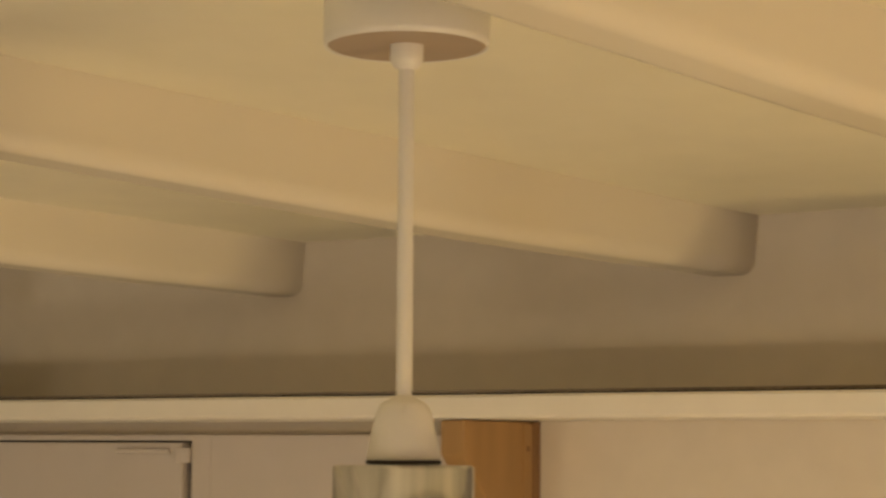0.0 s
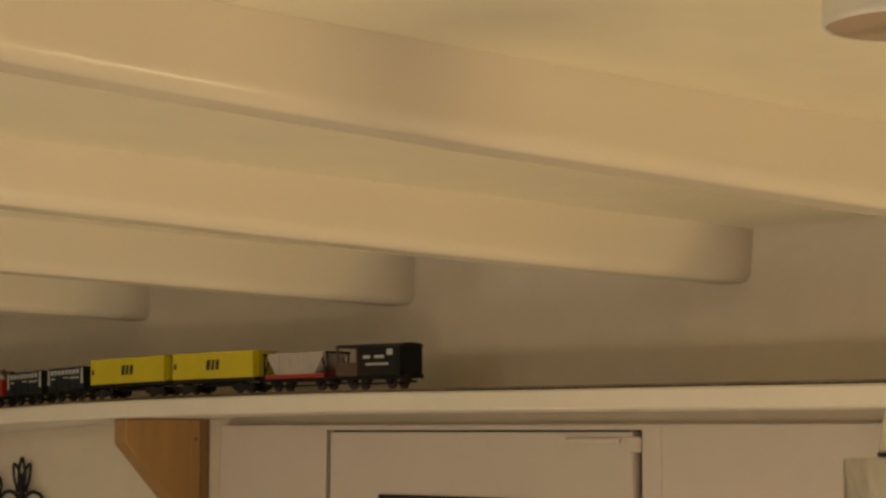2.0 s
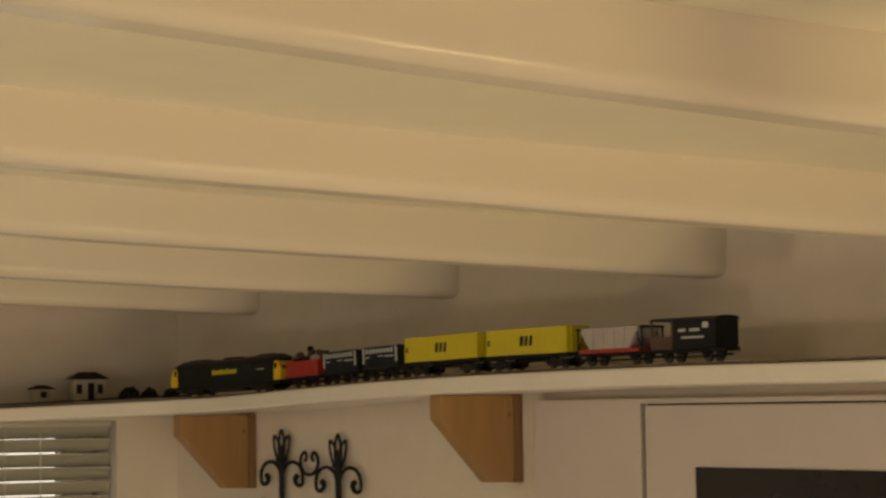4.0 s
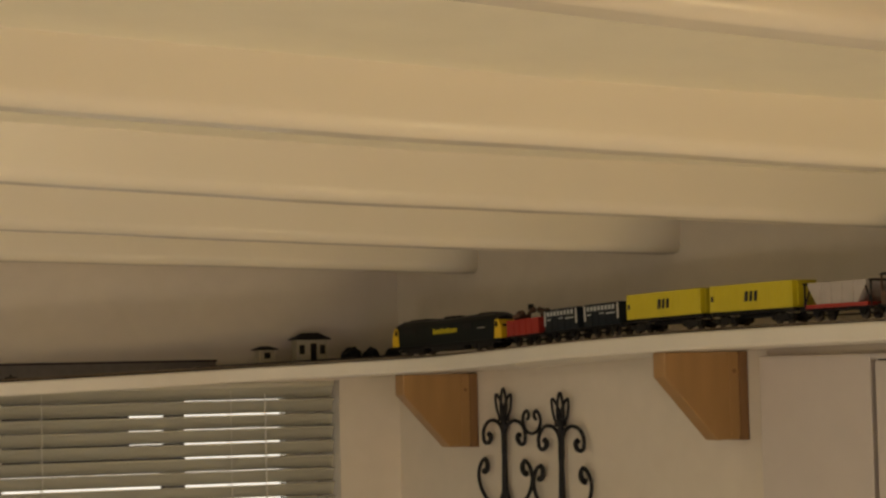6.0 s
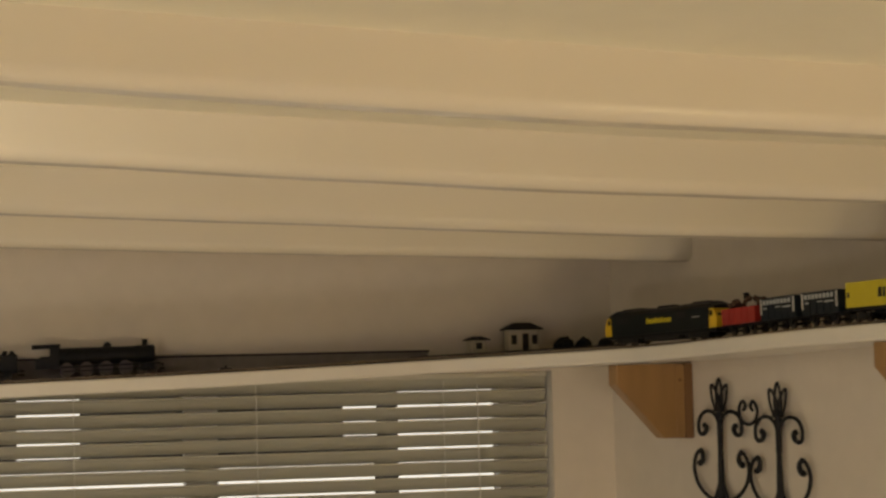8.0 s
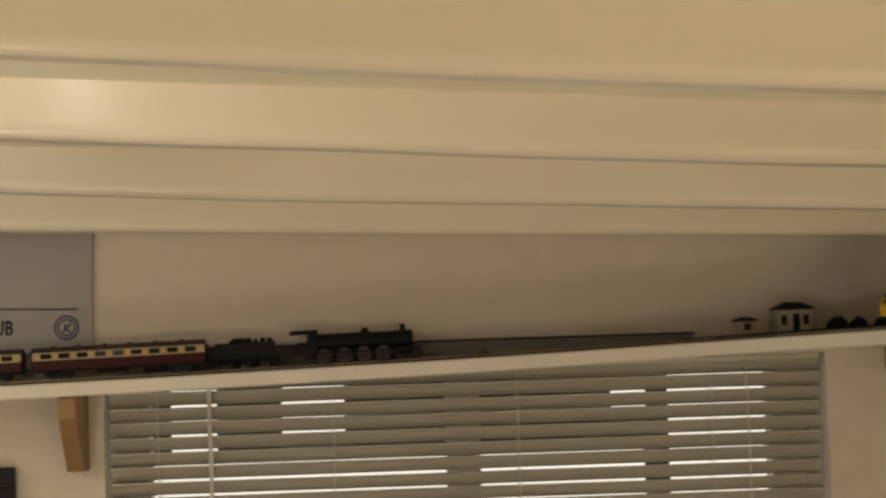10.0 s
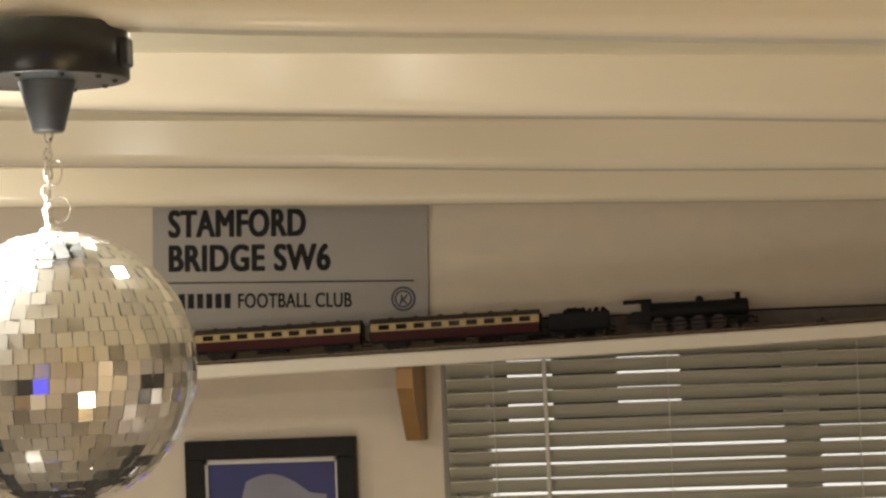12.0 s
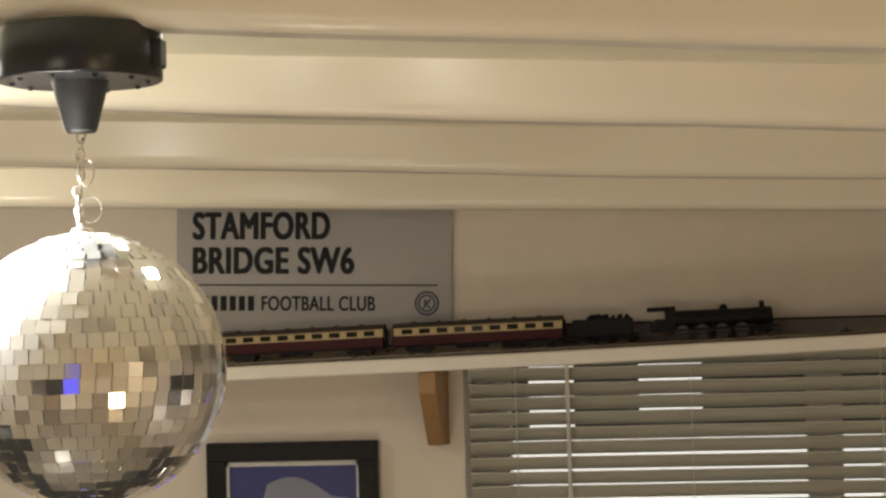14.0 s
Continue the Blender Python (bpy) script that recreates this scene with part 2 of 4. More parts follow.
# beams, their ends cut to the blunt wall
BEAMS = [-0.209, -0.649, -1.089, -1.514, -1.958, -2.40, -2.84, -3.28, -3.72, -4.16]
for y in [b + 0.042 for b in BEAMS]:
    bm = bmesh.new()
    x1 = CORNER.x - y * math.tan(TH) + 0.03
    n = 60
    rows = []
    R = 0.013
    for i in range(n + 1):
        x = -3.8 + (x1 + 3.8) * i / n
        wob = 0.0025 * noise.noise(Vector((x * 2.1, y * 5, 0))) + 0.0010 * noise.noise(Vector((x * 9.0, y * 7, 3)))
        z = beam_z(x, y - 0.042) + 0.003 + wob
        front = y - BEAM_WIDE + wob
        ring_pts = [(y, z + 0.07), (y, z + R + 0.0015)]
        ring_pts += [(y - R + R * math.cos(a), z + R - R * math.sin(a)) for a in [math.pi / 2 * k / 5 for k in range(6)]]
        ring_pts += [(y - R - 0.0015, z), (front + R + 0.0015, z)]
        ring_pts += [(front + R - R * math.sin(a), z + R - R * math.cos(a)) for a in [math.pi / 2 * k / 5 for k in range(6)]]
        ring_pts += [(front, z + R + 0.0015), (front - 0.0045, z + 0.07)]
        rows.append([bm.verts.new((x, py, pz)) for py, pz in ring_pts])
    for a, b in zip(rows, rows[1:]):
        for k in range(len(a) - 1):
            bm.faces.new((a[k], b[k], b[k + 1], a[k + 1]))
    bm.faces.new(rows[0])
    bm.faces.new(rows[-1][::-1])
    bmesh.ops.recalc_face_normals(bm, faces=bm.faces)
    tagged(new("ceiling_beam", mesh("ceiling_beam", bm, GLOSS, True)), "cream gloss-painted ceiling beam", "beam", "ceiling beams", "structure")

# ---- the shelf's line: along the cupboard wall, round the corner, along the window wall ----
DEEP, ROUND = 0.14, 0.30
U_I = DEEP * (1 - math.sin(TH)) / math.cos(TH)
MEET = CORNER + INTO * DEEP + ALONG * U_I
HALF = (math.pi / 2 + TH) / 2
TANLEN = ROUND / math.tan(HALF)
ARC = math.pi - 2 * HALF
START = MEET + ALONG * TANLEN
CENTRE = START + INTO * ROUND
ARCLEN = ROUND * ARC


def line_at(s, d=0.0):
    """Place and heading on the shelf's front edge, d metres in from it. s > 0: cupboard wall; below -ARCLEN: window wall."""
    if s >= 0:
        p, h, nrm = START + ALONG * s, -ALONG, -INTO
    elif s > -ARCLEN:
        ang = -s / ROUND
        nrm = Matrix.Rotation(ang, 3, "Z") @ -INTO
        p = CENTRE + nrm * ROUND
        h = Matrix.Rotation(ang, 3, "Z") @ -ALONG
    else:
        nrm, h = Vector((0, 1, 0)), Vector((-1, 0, 0))
        p = MEET + Vector((-1, 0, 0)) * (TANLEN - s - ARCLEN)
    return p + nrm * d, h, nrm


def s_of_x(x):
    """Where the line on the window wall has this x."""
    return -ARCLEN - (MEET.x - TANLEN - x)


S_HIGH = 0.8 - U_I - TANLEN
SZ = [(s_of_x(-3.7), 1.925), (s_of_x(-1.90), 1.980), (s_of_x(-1.46), 1.990), (s_of_x(-1.1), 2.000), (s_of_x(-0.85), 2.010), (-0.10, 2.020), (0.06, 2.024), (S_HIGH * 0.6, 2.034), (S_HIGH, 2.040), (S_HIGH + 0.3, 2.043), (3.2, 2.043)]


def shelf_z(s):
    total = 0.0
    for k in (-0.10, -0.05, 0.0, 0.05, 0.10):
        total += float(np.interp(s + k, [a for a, _ in SZ], [b for _, b in SZ]))
    return total / 5


THICK = 0.019


def wall_reach(p, nrm):
    """Distance from p along nrm to the nearer wall."""
    best = 9.0
    if nrm.y > 1e-4:
        best = min(best, (0.0 - p.y) / nrm.y)
    k = nrm.dot(-INTO)
    if k > 1e-4:
        best = min(best, (CORNER - p).dot(-INTO) / k)
    return best


s = 2.9
stops = []
while s > s_of_x(-3.79):
    stops.append(s)
    s -= 0.025 if -0.35 < s < 0.05 else 0.07
shelf = thing("train_shelf", "long white-painted shelf for model trains running round the room", "shelf")
cuts = [0] + [min(range(len(stops)), key=lambda i: abs(stops[i] - k)) for k in (1.15, 0.06, -0.36, s_of_x(-1.95))] + [len(stops) - 1]
for i0, i1 in zip(cuts, cuts[1:]):
    bm = bmesh.new()
    ring_rows = []
    for i in range(i0, i1 + 1):
        s = stops[i] - (0.00003 if i == i0 and i0 else 0) + (0.00003 if i == i1 else 0)
        p, h, nrm = line_at(s)
        q = p + nrm * (wall_reach(p, nrm) - 0.001)
        z = shelf_z(s) + 0.0008 * noise.noise(Vector((s * 3, 1, 0)))
        e = nrm * 0.002
        ring_rows.append([bm.verts.new((v.x, v.y, zz)) for v, zz in ((q, z), (p + e, z), (p, z - 0.002), (p, z - THICK + 0.002), (p + e, z - THICK), (q, z - THICK))])
    for a, b in zip(ring_rows, ring_rows[1:]):
        for k in range(6):
            bm.faces.new((a[k], a[(k + 1) % 6], b[(k + 1) % 6], b[k]))
    bm.faces.new(ring_rows[0])
    bm.faces.new(ring_rows[-1][::-1])
    bmesh.ops.recalc_face_normals(bm, faces=bm.faces)
    part("board", bm, SHELFPAINT, shelf)


# ---- shelf brackets ----
def bracket():
    """Stands with its back on a wall at y = 0 and its top at z = 0; thickness along x."""
    ob = thing("shelf_bracket", "stained pine shelf bracket with a slanted front", "bracket", "shelf brackets")
    bm = bmesh.new()
    t = 0.0115
    out = [(-0.122, -0.001), (-0.014, -0.001), (-0.014, -0.104), (-0.047, -0.104), (-0.122, -0.029)]
    prism(bm, out, -t, t)
    bmesh.ops.rotate(bm, verts=bm.verts, cent=(0, 0, 0), matrix=Matrix.Rotation(radians(90), 3, "Z"))
    bmesh.ops.bevel(bm, geom=list(bm.edges), offset=0.0012, segments=1, affect="EDGES")
    part("plate", bm, WOOD, ob)
    bm = box(bmesh.new(), -t - 0.002, t + 0.002, -0.0135, -0.0005, -0.105, -0.001, 0.001)
    part("back_batten", bm, WOODDARK, ob, "darker pine batten against the wall")
    part("front_batten", box(bmesh.new(), t - 0.0004, t + 0.0016, -0.028, -0.0145, -0.0995, -0.003, 0.0006), WOOD, ob)
    screw = prism(bmesh.new(), [(-0.0215 + 0.0028 * math.cos(k * math.pi / 6), -0.024 + 0.0028 * math.sin(k * math.pi / 6)) for k in range(12)], -0.0006, 0.0006)
    bmesh.ops.rotate(screw, verts=screw.verts, cent=(0, 0, 0), matrix=Matrix.Rotation(radians(90), 3, "Z"))
    bmesh.ops.translate(screw, verts=screw.verts, vec=(t + 0.0018, 0, 0))
    part("screw", screw, WOODDARK, ob)
    return ob


first = bracket()
for k, u in enumerate((0.2045, 0.7865, 1.821)):
    m = ONWALL @ pose(u, 0, 0)
    s = u - U_I - TANLEN
    m.translation.z = shelf_z(s) - THICK
    if k:
        copy_thing(first, m)
    else:
        first.matrix_basis = m
copy_thing(first, pose(-1.652, 0, shelf_z(s_of_x(-1.652)) - THICK))


# ---- tracks ----
def sweep(bm, d0, d1, z0, z1, sa, sb, step=0.03):
    """A flat bar along the shelf's line, from d0 to d1 in from the edge."""
    rows = []
    n = max(2, int(abs(sb - sa) / step))
    for i in range(n + 1):
        s = sa + (sb - sa) * i / n
        a, b, z = line_at(s, d0)[0], line_at(s, d1)[0], shelf_z(s)
        rows.append([bm.verts.new((v.x, v.y, z + k)) for v, k in ((a, z0), (b, z0), (b, z1), (a, z1))])
    for a, b in zip(rows, rows[1:]):
        for k in range(4):
            bm.faces.new((a[k], a[(k + 1) % 4], b[(k + 1) % 4], b[k]))
    bm.faces.new(rows[0])
    bm.faces.new(rows[-1][::-1])
    bmesh.ops.recalc_face_normals(bm, faces=bm.faces)
    return bm


S_END = s_of_x(-3.6)
D_FRONT, D_BACK = 0.038, 0.100


def track(d, label):
    ob = thing("railway_track", label, "railway track", "model railway tracks")
    for g in (-0.00825, 0.00825):
        part("rail", sweep(bmesh.new(), d + g - 0.0007, d + g + 0.0007, 0.0019, 0.0044, 2.7, S_END), RAIL, ob)
    verts, faces = [], []
    s = 2.7
    while s > S_END:
        for k, (e, f) in enumerate(((0.0016, -0.0145), (0.0016, 0.0145), (-0.0016, 0.0145), (-0.0016, -0.0145))):
            v = line_at(s + e, d + f)[0]
            z = shelf_z(s)
            verts += [(v.x, v.y, z - 0.0005), (v.x, v.y, z + 0.002)]
        o = len(verts) - 8
        faces += [(o + 1, o + 3, o + 5, o + 7)] + [(o + 2 * i, o + 2 * ((i + 1) % 4), o + 2 * ((i + 1) % 4) + 1, o + 2 * i + 1) for i in range(4)]
        s -= 0.009
    me = bpy.data.meshes.new("sleeper_row")
    me.from_pydata(verts, [], faces)
    me.materials.append(SLEEPER)
    sl = new("sleeper_row", me)
    sl.parent = ob
    tagged(sl, kind="stuff")
    part("track_edge", sweep(bmesh.new(), d - 0.0125, d + 0.0125, -0.0004, 0.0012, 2.7, S_END), SLEEPER, ob)
    return ob


track(D_FRONT, "dark model railway track along the shelf edge")
track(D_BACK, "dark model railway track along the shelf back")


# ---- rolling stock: built along x, front at +x, wheels on z = 0 ----
RT = 0.0042


def stand(ob, s, d, half, forward=True):
    """Sets a vehicle on the track with its two ends half apart from s."""
    a, b = line_at(s - half, d)[0], line_at(s + half, d)[0]
    a.z, b.z = shelf_z(s - half) + RT, shelf_z(s + half) + RT
    x = (a - b).normalized() * (1 if forward else -1)
    y = Vector((0, 0, 1)).cross(x).normalized()
    z = x.cross(y)
    ob.matrix_basis = Matrix.Translation((a + b) / 2) @ Matrix(((x.x, y.x, z.x, 0), (x.y, y.y, z.y, 0), (x.z, y.z, z.z, 0), (0, 0, 0, 1)))
    return ob


def wheelset(parent, x, r=0.0062):
    bm = bmesh.new()
    for y in (-0.0085, 0.0085):
        disc(bm, x, y, r, r, 0.0014)
    disc(bm, x, 0, r, 0.0012, 0.0085, 8)
    part("wheelset", bm, WHEEL, parent)


def bogie(parent, x, long=0.034, r=0.0055):
    bm = bmesh.new()
    for y in (-0.0125, 0.0125):
        prism(bm, [(x - long / 2, 0.006), (x - long / 2 + 0.003, 0.0035), (x - 0.006, 0.0035), (x - 0.003, 0.002), (x + 0.003, 0.002), (x + 0.006, 0.0035), (x + long / 2 - 0.003, 0.0035), (x + long / 2, 0.006), (x + long / 2, 0.0095), (x - long / 2, 0.0095)], y - 0.0014, y + 0.0014)
        for k in (-0.3, 0.3):
            box(bm, x + k * long - 0.0022, x + k * long + 0.0022, y - 0.0026, y + 0.0026, 0.0035, 0.0085)
    box(bm, x - 0.004, x + 0.004, -0.0125, 0.0125, 0.006, 0.011)
    b = part("bogie", bm, BOGIE, parent)
    for k in (-0.3, 0.3):
        wheelset(b, x + k * long, r)


def buffers(parent, half, z=0.0125):
    for sgn in (-1, 1):
        for y in (-0.0105, 0.0105):
            bm = bmesh.new()
            box(bm, *sorted((sgn * half, sgn * (half + 0.0045))), y - 0.001, y + 0.001, z - 0.001, z + 0.001)
            box(bm, *sorted((sgn * (half + 0.0045), sgn * (half + 0.0055))), y - 0.0024, y + 0.0024, z - 0.0024, z + 0.0024, 0.0004)
            part("buffer", bm, BOGIE, parent)
        part("coupling", box(bmesh.new(), *sorted((sgn * half, sgn * (half + 0.007))), -0.0015, 0.0015, 0.006, 0.0085), BOGIE, parent)


def side_bars(parent, name, bars, y, material, slant=0.0):
    """Plain bars on both sides of a vehicle: x0, x1, z0, z1."""
    for sgn in (-1, 1):
        k = -sgn
        for x0, x1, z0, z1 in bars:
            bm = prism(bmesh.new(), [(k * x0, z0), (k * x1, z0), (k * x1 + k * slant, z1), (k * x0 + k * slant, z1)], *sorted((sgn * y, sgn * (y + 0.0004))))
            part(name, bm, material, parent)


def diesel():
    ob = thing("diesel_locomotive", "dark green model diesel locomotive with yellow cab ends", "locomotive")
    L = 0.122
    bm = prism(bmesh.new(), [(-L, 0.012), (L, 0.012), (L + 0.001, 0.026), (L - 0.006, 0.0405), (-L + 0.006, 0.0405), (-L - 0.001, 0.026)], -0.0168, 0.0168)
    bmesh.ops.bevel(bm, geom=list(bm.edges), offset=0.0013, segments=2, affect="EDGES")
    part("body", bm, LOCOGREEN, ob)
    bm = bmesh.new()
    sec = [(-0.0168, 0.0398), (-0.0142, 0.0445), (-0.008, 0.0475), (0, 0.0484), (0.008, 0.0475), (0.0142, 0.0445), (0.0168, 0.0398)]
    ends = []
    for x, k in ((-L + 0.004, 0.35), (-L + 0.016, 1), (-0.05, 1), (-0.02, 0.86), (0.02, 0.86), (0.05, 1), (L - 0.016, 1), (L - 0.004, 0.35)):
        ends.append([bm.verts.new((x, y, 0.0398 + (z - 0.0398) * k)) for y, z in sec])
    for a, b in zip(ends, ends[1:]):
        for i in range(6):
            bm.faces.new((a[i], a[i + 1], b[i + 1], b[i]))
    bm.faces.new(ends[0])
    bm.faces.new(ends[-1][::-1])
    for x in (-0.012, 0.0, 0.012):
        box(bm, x - 0.004, x + 0.004, -0.006, 0.006, 0.045, 0.0492, 0.0008)
    box(bm, -0.09, -0.06, -0.005, 0.005, 0.0475, 0.0495, 0.0006)
    box(bm, 0.055, 0.095, -0.006, 0.006, 0.0475, 0.0492, 0.0006)
    bmesh.ops.recalc_face_normals(bm, faces=bm.faces)
    part("roof", bm, LOCOGREY, ob, "dark grey roof with raised vents")
    for sgn in (-1, 1):
        bm = bmesh.new()
        pts = [(sgn * (L - 0.014), 0.0135), (sgn * (L + 0.0016), 0.0135), (sgn * (L + 0.0018), 0.026), (sgn * (L - 0.0045), 0.038), (sgn * (L - 0.012), 0.038), (sgn * (L - 0.013), 0.026)]
        prism(bm, pts, -0.0174, 0.0174)
        cab = part("cab_end", bm, YELLOW, ob, "bright yellow cab end")
        bm = bmesh.new()
        for y in (-0.0078, 0.0078):
            r = bmesh.ops.create_cube(bm, size=1.0)["verts"]
            for v in r:
                v.co = Vector((sgn * (L - 0.0004 - (0.5 + v.co.z) * 0.0046) + v.co.x * 0.002, y + v.co.y * 0.0115, 0.0285 + (0.5 + v.co.z) * 0.0082))
        for y in (-0.0176, 0.0176):
            box(bm, *sorted((sgn * (L - 0.0110), sgn * (L - 0.0060))), y - 0.0003, y + 0.0003, 0.0285, 0.0355)
        part("cab_window", bm, GLASSDARK, cab)
        bogie(ob, sgn * 0.078, 0.05, 0.0066)
    bm = box(bmesh.new(), -0.038, 0.038, -0.0145, 0.0145, 0.0035, 0.012, 0.0015)
    part("fuel_tank", bm, BOGIE, ob)
    part("sole_bar", box(bmesh.new(), -L + 0.002, L - 0.002, -0.0155, 0.0155, 0.0085, 0.0125), TRAINBLACK, ob)
    letters = [(-0.028 + i * 0.0046, -0.028 + i * 0.0046 + 0.0033, 0.0262, 0.0318 if i not in (0, 4, 7) else 0.0335) for i in range(12)]
    side_bars(ob, "logo_bar", letters, 0.0169, CONTAINER, 0.0012)
    side_bars(ob, "number_bar", [(0.072, 0.088, 0.0285, 0.0298)], 0.0169, HOPPERGREY)
    side_bars(ob, "side_grille", [(-0.098, -0.066, 0.0295, 0.0375), (0.04, 0.06, 0.0295, 0.0375)], 0.0169, LOCOGREY)
    buffers(ob, L + 0.001)
    return ob


def chassis(ob, half, wheels, r=0.0062):
    bm = bmesh.new()
    box(bm, -half, half, -0.0125, 0.0125, 0.0105, 0.0135)
    for x in wheels:
        for y in (-0.0125, 0.0125):
            prism(bm, [(x - 0.006, 0.0105), (x + 0.006, 0.0105), (x + 0.002, 0.0045), (x - 0.002, 0.0045)], y - 0.001, y + 0.001)
    for y in (-0.0125, 0.0125):
        box(bm, wheels[0], wheels[-1], y - 0.0007, y + 0.0007, 0.0055, 0.0065)
    part("underframe", bm, TRAINBLACK, ob)
    for x in wheels:
        wheelset(ob, x, r)
    buffers(ob, half)


def open_body(L, z0, z1, w=0.0165, wall=0.0012):
    """An open-topped tub with thin walls, one shell."""
    bm = box(bmesh.new(), -L, L, -w, w, z0, z1)
    bm.normal_update()
    top = [f for f in bm.faces if f.normal.z > 0.9]
    bmesh.ops.inset_region(bm, faces=top, thickness=wall)
    low = bmesh.ops.extrude_face_region(bm, geom=top)
    bmesh.ops.translate(bm, verts=[g for g in low["geom"] if isinstance(g, bmesh.types.BMVert)], vec=(0, 0, z0 + 0.002 - z1))
    bmesh.ops.delete(bm, geom=top, context="FACES_ONLY")
    bmesh.ops.recalc_face_normals(bm, faces=bm.faces)
    return bm


def side_posts(parent, L, z0, z1, material, w=0.0165):
    for sgn in (-1, 1):
        for k in (-0.55, -0.2, 0.2, 0.55):
            part("side_post", box(bmesh.new(), k * L - 0.0007, k * L + 0.0007, *sorted((sgn * w, sgn * (w + 0.0006))), z0, z1), material, parent)


def red_wagon():
    ob = thing("red_wagon", "red model open wagon heaped with brown scrap", "wagon")
    part("body", open_body(0.036, 0.0135, 0.0335), RED, ob)
    side_posts(ob, 0.036, 0.0135, 0.0335, RED)
    chassis(ob, 0.036, (-0.021, 0.021))
    rnd = random.Random(4)
    bm = bmesh.new()
    for i in range(26):
        x, y = rnd.uniform(-0.03, 0.03), rnd.uniform(-0.012, 0.012)
        h = 0.032 + 0.013 * max(0, 1 - (x / 0.034) ** 2)
        r = bmesh.ops.create_icosphere(bm, subdivisions=1, radius=rnd.uniform(0.003, 0.0062))["verts"]
        m = Matrix.LocRotScale((x, y, h), Euler([rnd.uniform(0, 3) for _ in range(3)]), (1, rnd.uniform(0.5, 1), rnd.uniform(0.4, 0.9)))
        for v in r:
            v.co = m @ v.co
    part("scrap_heap", bm, SCRAP, ob, "heap of brown scrap")
    part("scrap_block", box(bmesh.new(), 0.0, 0.006, -0.003, 0.003, 0.045, 0.0525, 0.0008), TRAINBLACK, ob)
    return ob


def coal_wagon():
    ob = thing("open_wagon", "dark slate model open wagon with pale lettering bars", "wagon", "dark open wagons")
    part("body", open_body(0.0355, 0.0135, 0.040), SLATEBLUE, ob)
    side_posts(ob, 0.0355, 0.0135, 0.040, SLATEBLUE)
    chassis(ob, 0.0355, (-0.02, 0.02))
    side_bars(ob, "end_stripe", [(-0.0345, -0.0315, 0.020, 0.0385), (0.0315, 0.0345, 0.020, 0.0385)], 0.0172, WAGONWHITE)
    side_bars(ob, "letter_bar", [(-0.0285 + i * 0.0072, -0.0285 + i * 0.0072 + 0.0046, 0.0318, 0.0372) for i in range(8)], 0.0172, LETTER)
    side_bars(ob, "small_letter_bar", [(-0.004, 0.006, 0.0275, 0.0287), (0.010, 0.027, 0.0265, 0.0282), (-0.028, -0.021, 0.0265, 0.0282)], 0.0172, LETTER)
    part("coal_load", box(bmesh.new(), -0.034, 0.034, -0.015, 0.015, 0.034, 0.0375, 0.001), COAL, ob)
    return ob


def container_wagon():
    ob = thing("container_wagon", "yellow ribbed model container on a black bogie wagon", "wagon", "yellow container wagons")
    half = 0.069
    n, w = 26, 0.0165
    step = (2 * half - 0.008) / n
    side = []
    for i in range(n):
        x = -half + 0.004 + i * step
        side += [(x, 0.0), (x + step * 0.15, 0.0007), (x + step * 0.5, 0.0007), (x + step * 0.65, 0.0)]
    side = [(-half + 0.001, 0.0007)] + side + [(half - 0.001, 0.0007)]
    outline = [(x, -w - d) for x, d in side] + [(x, w + d) for x, d in side[::-1]]
    bm = prism(bmesh.new(), outline, -0.0445, -0.0175)
    bmesh.ops.rotate(bm, verts=bm.verts, cent=(0, 0, 0), matrix=Matrix.Rotation(radians(-90), 3, "X"))
    for z in (0.0165, 0.0445):
        part("container_rail", box(bmesh.new(), -half + 0.0006, half - 0.0006, -0.0174, 0.0174, z, z + 0.0011, 0.0003), CONTAINER, ob)
    for x in (-half + 0.0002, half - 0.0002):
        for y in (-0.0055, 0.0055):
            part("container_door", box(bmesh.new(), x - 0.0006, x + 0.0006, y - 0.005, y + 0.005, 0.0185, 0.0435, 0.0003), CONTAINER, ob)
    part("container", bm, CONTAINER, ob, "ribbed yellow container")
    side_bars(ob, "logo_bar", [(-0.010, -0.0045, 0.026, 0.037), (-0.0015, 0.003, 0.026, 0.037), (0.006, 0.0105, 0.026, 0.037)], 0.0171, BLACKPLASTIC, 0.0016)
    side_bars(ob, "data_panel", [(-0.0655, -0.0615, 0.028, 0.034)], 0.0171, BLACKPLASTIC)
    bm = box(bmesh.new(), -half, half, -0.0155, 0.0155, 0.0128, 0.0165)
    box(bm, -half * 0.5, half * 0.5, -0.003, 0.003, 0.008, 0.0128)
    part("wagon_frame", bm, TRAINBLACK, ob)
    for x in (-0.047, 0.047):
        bogie(ob, x, 0.034, 0.0056)
    buffers(ob, half)
    return ob


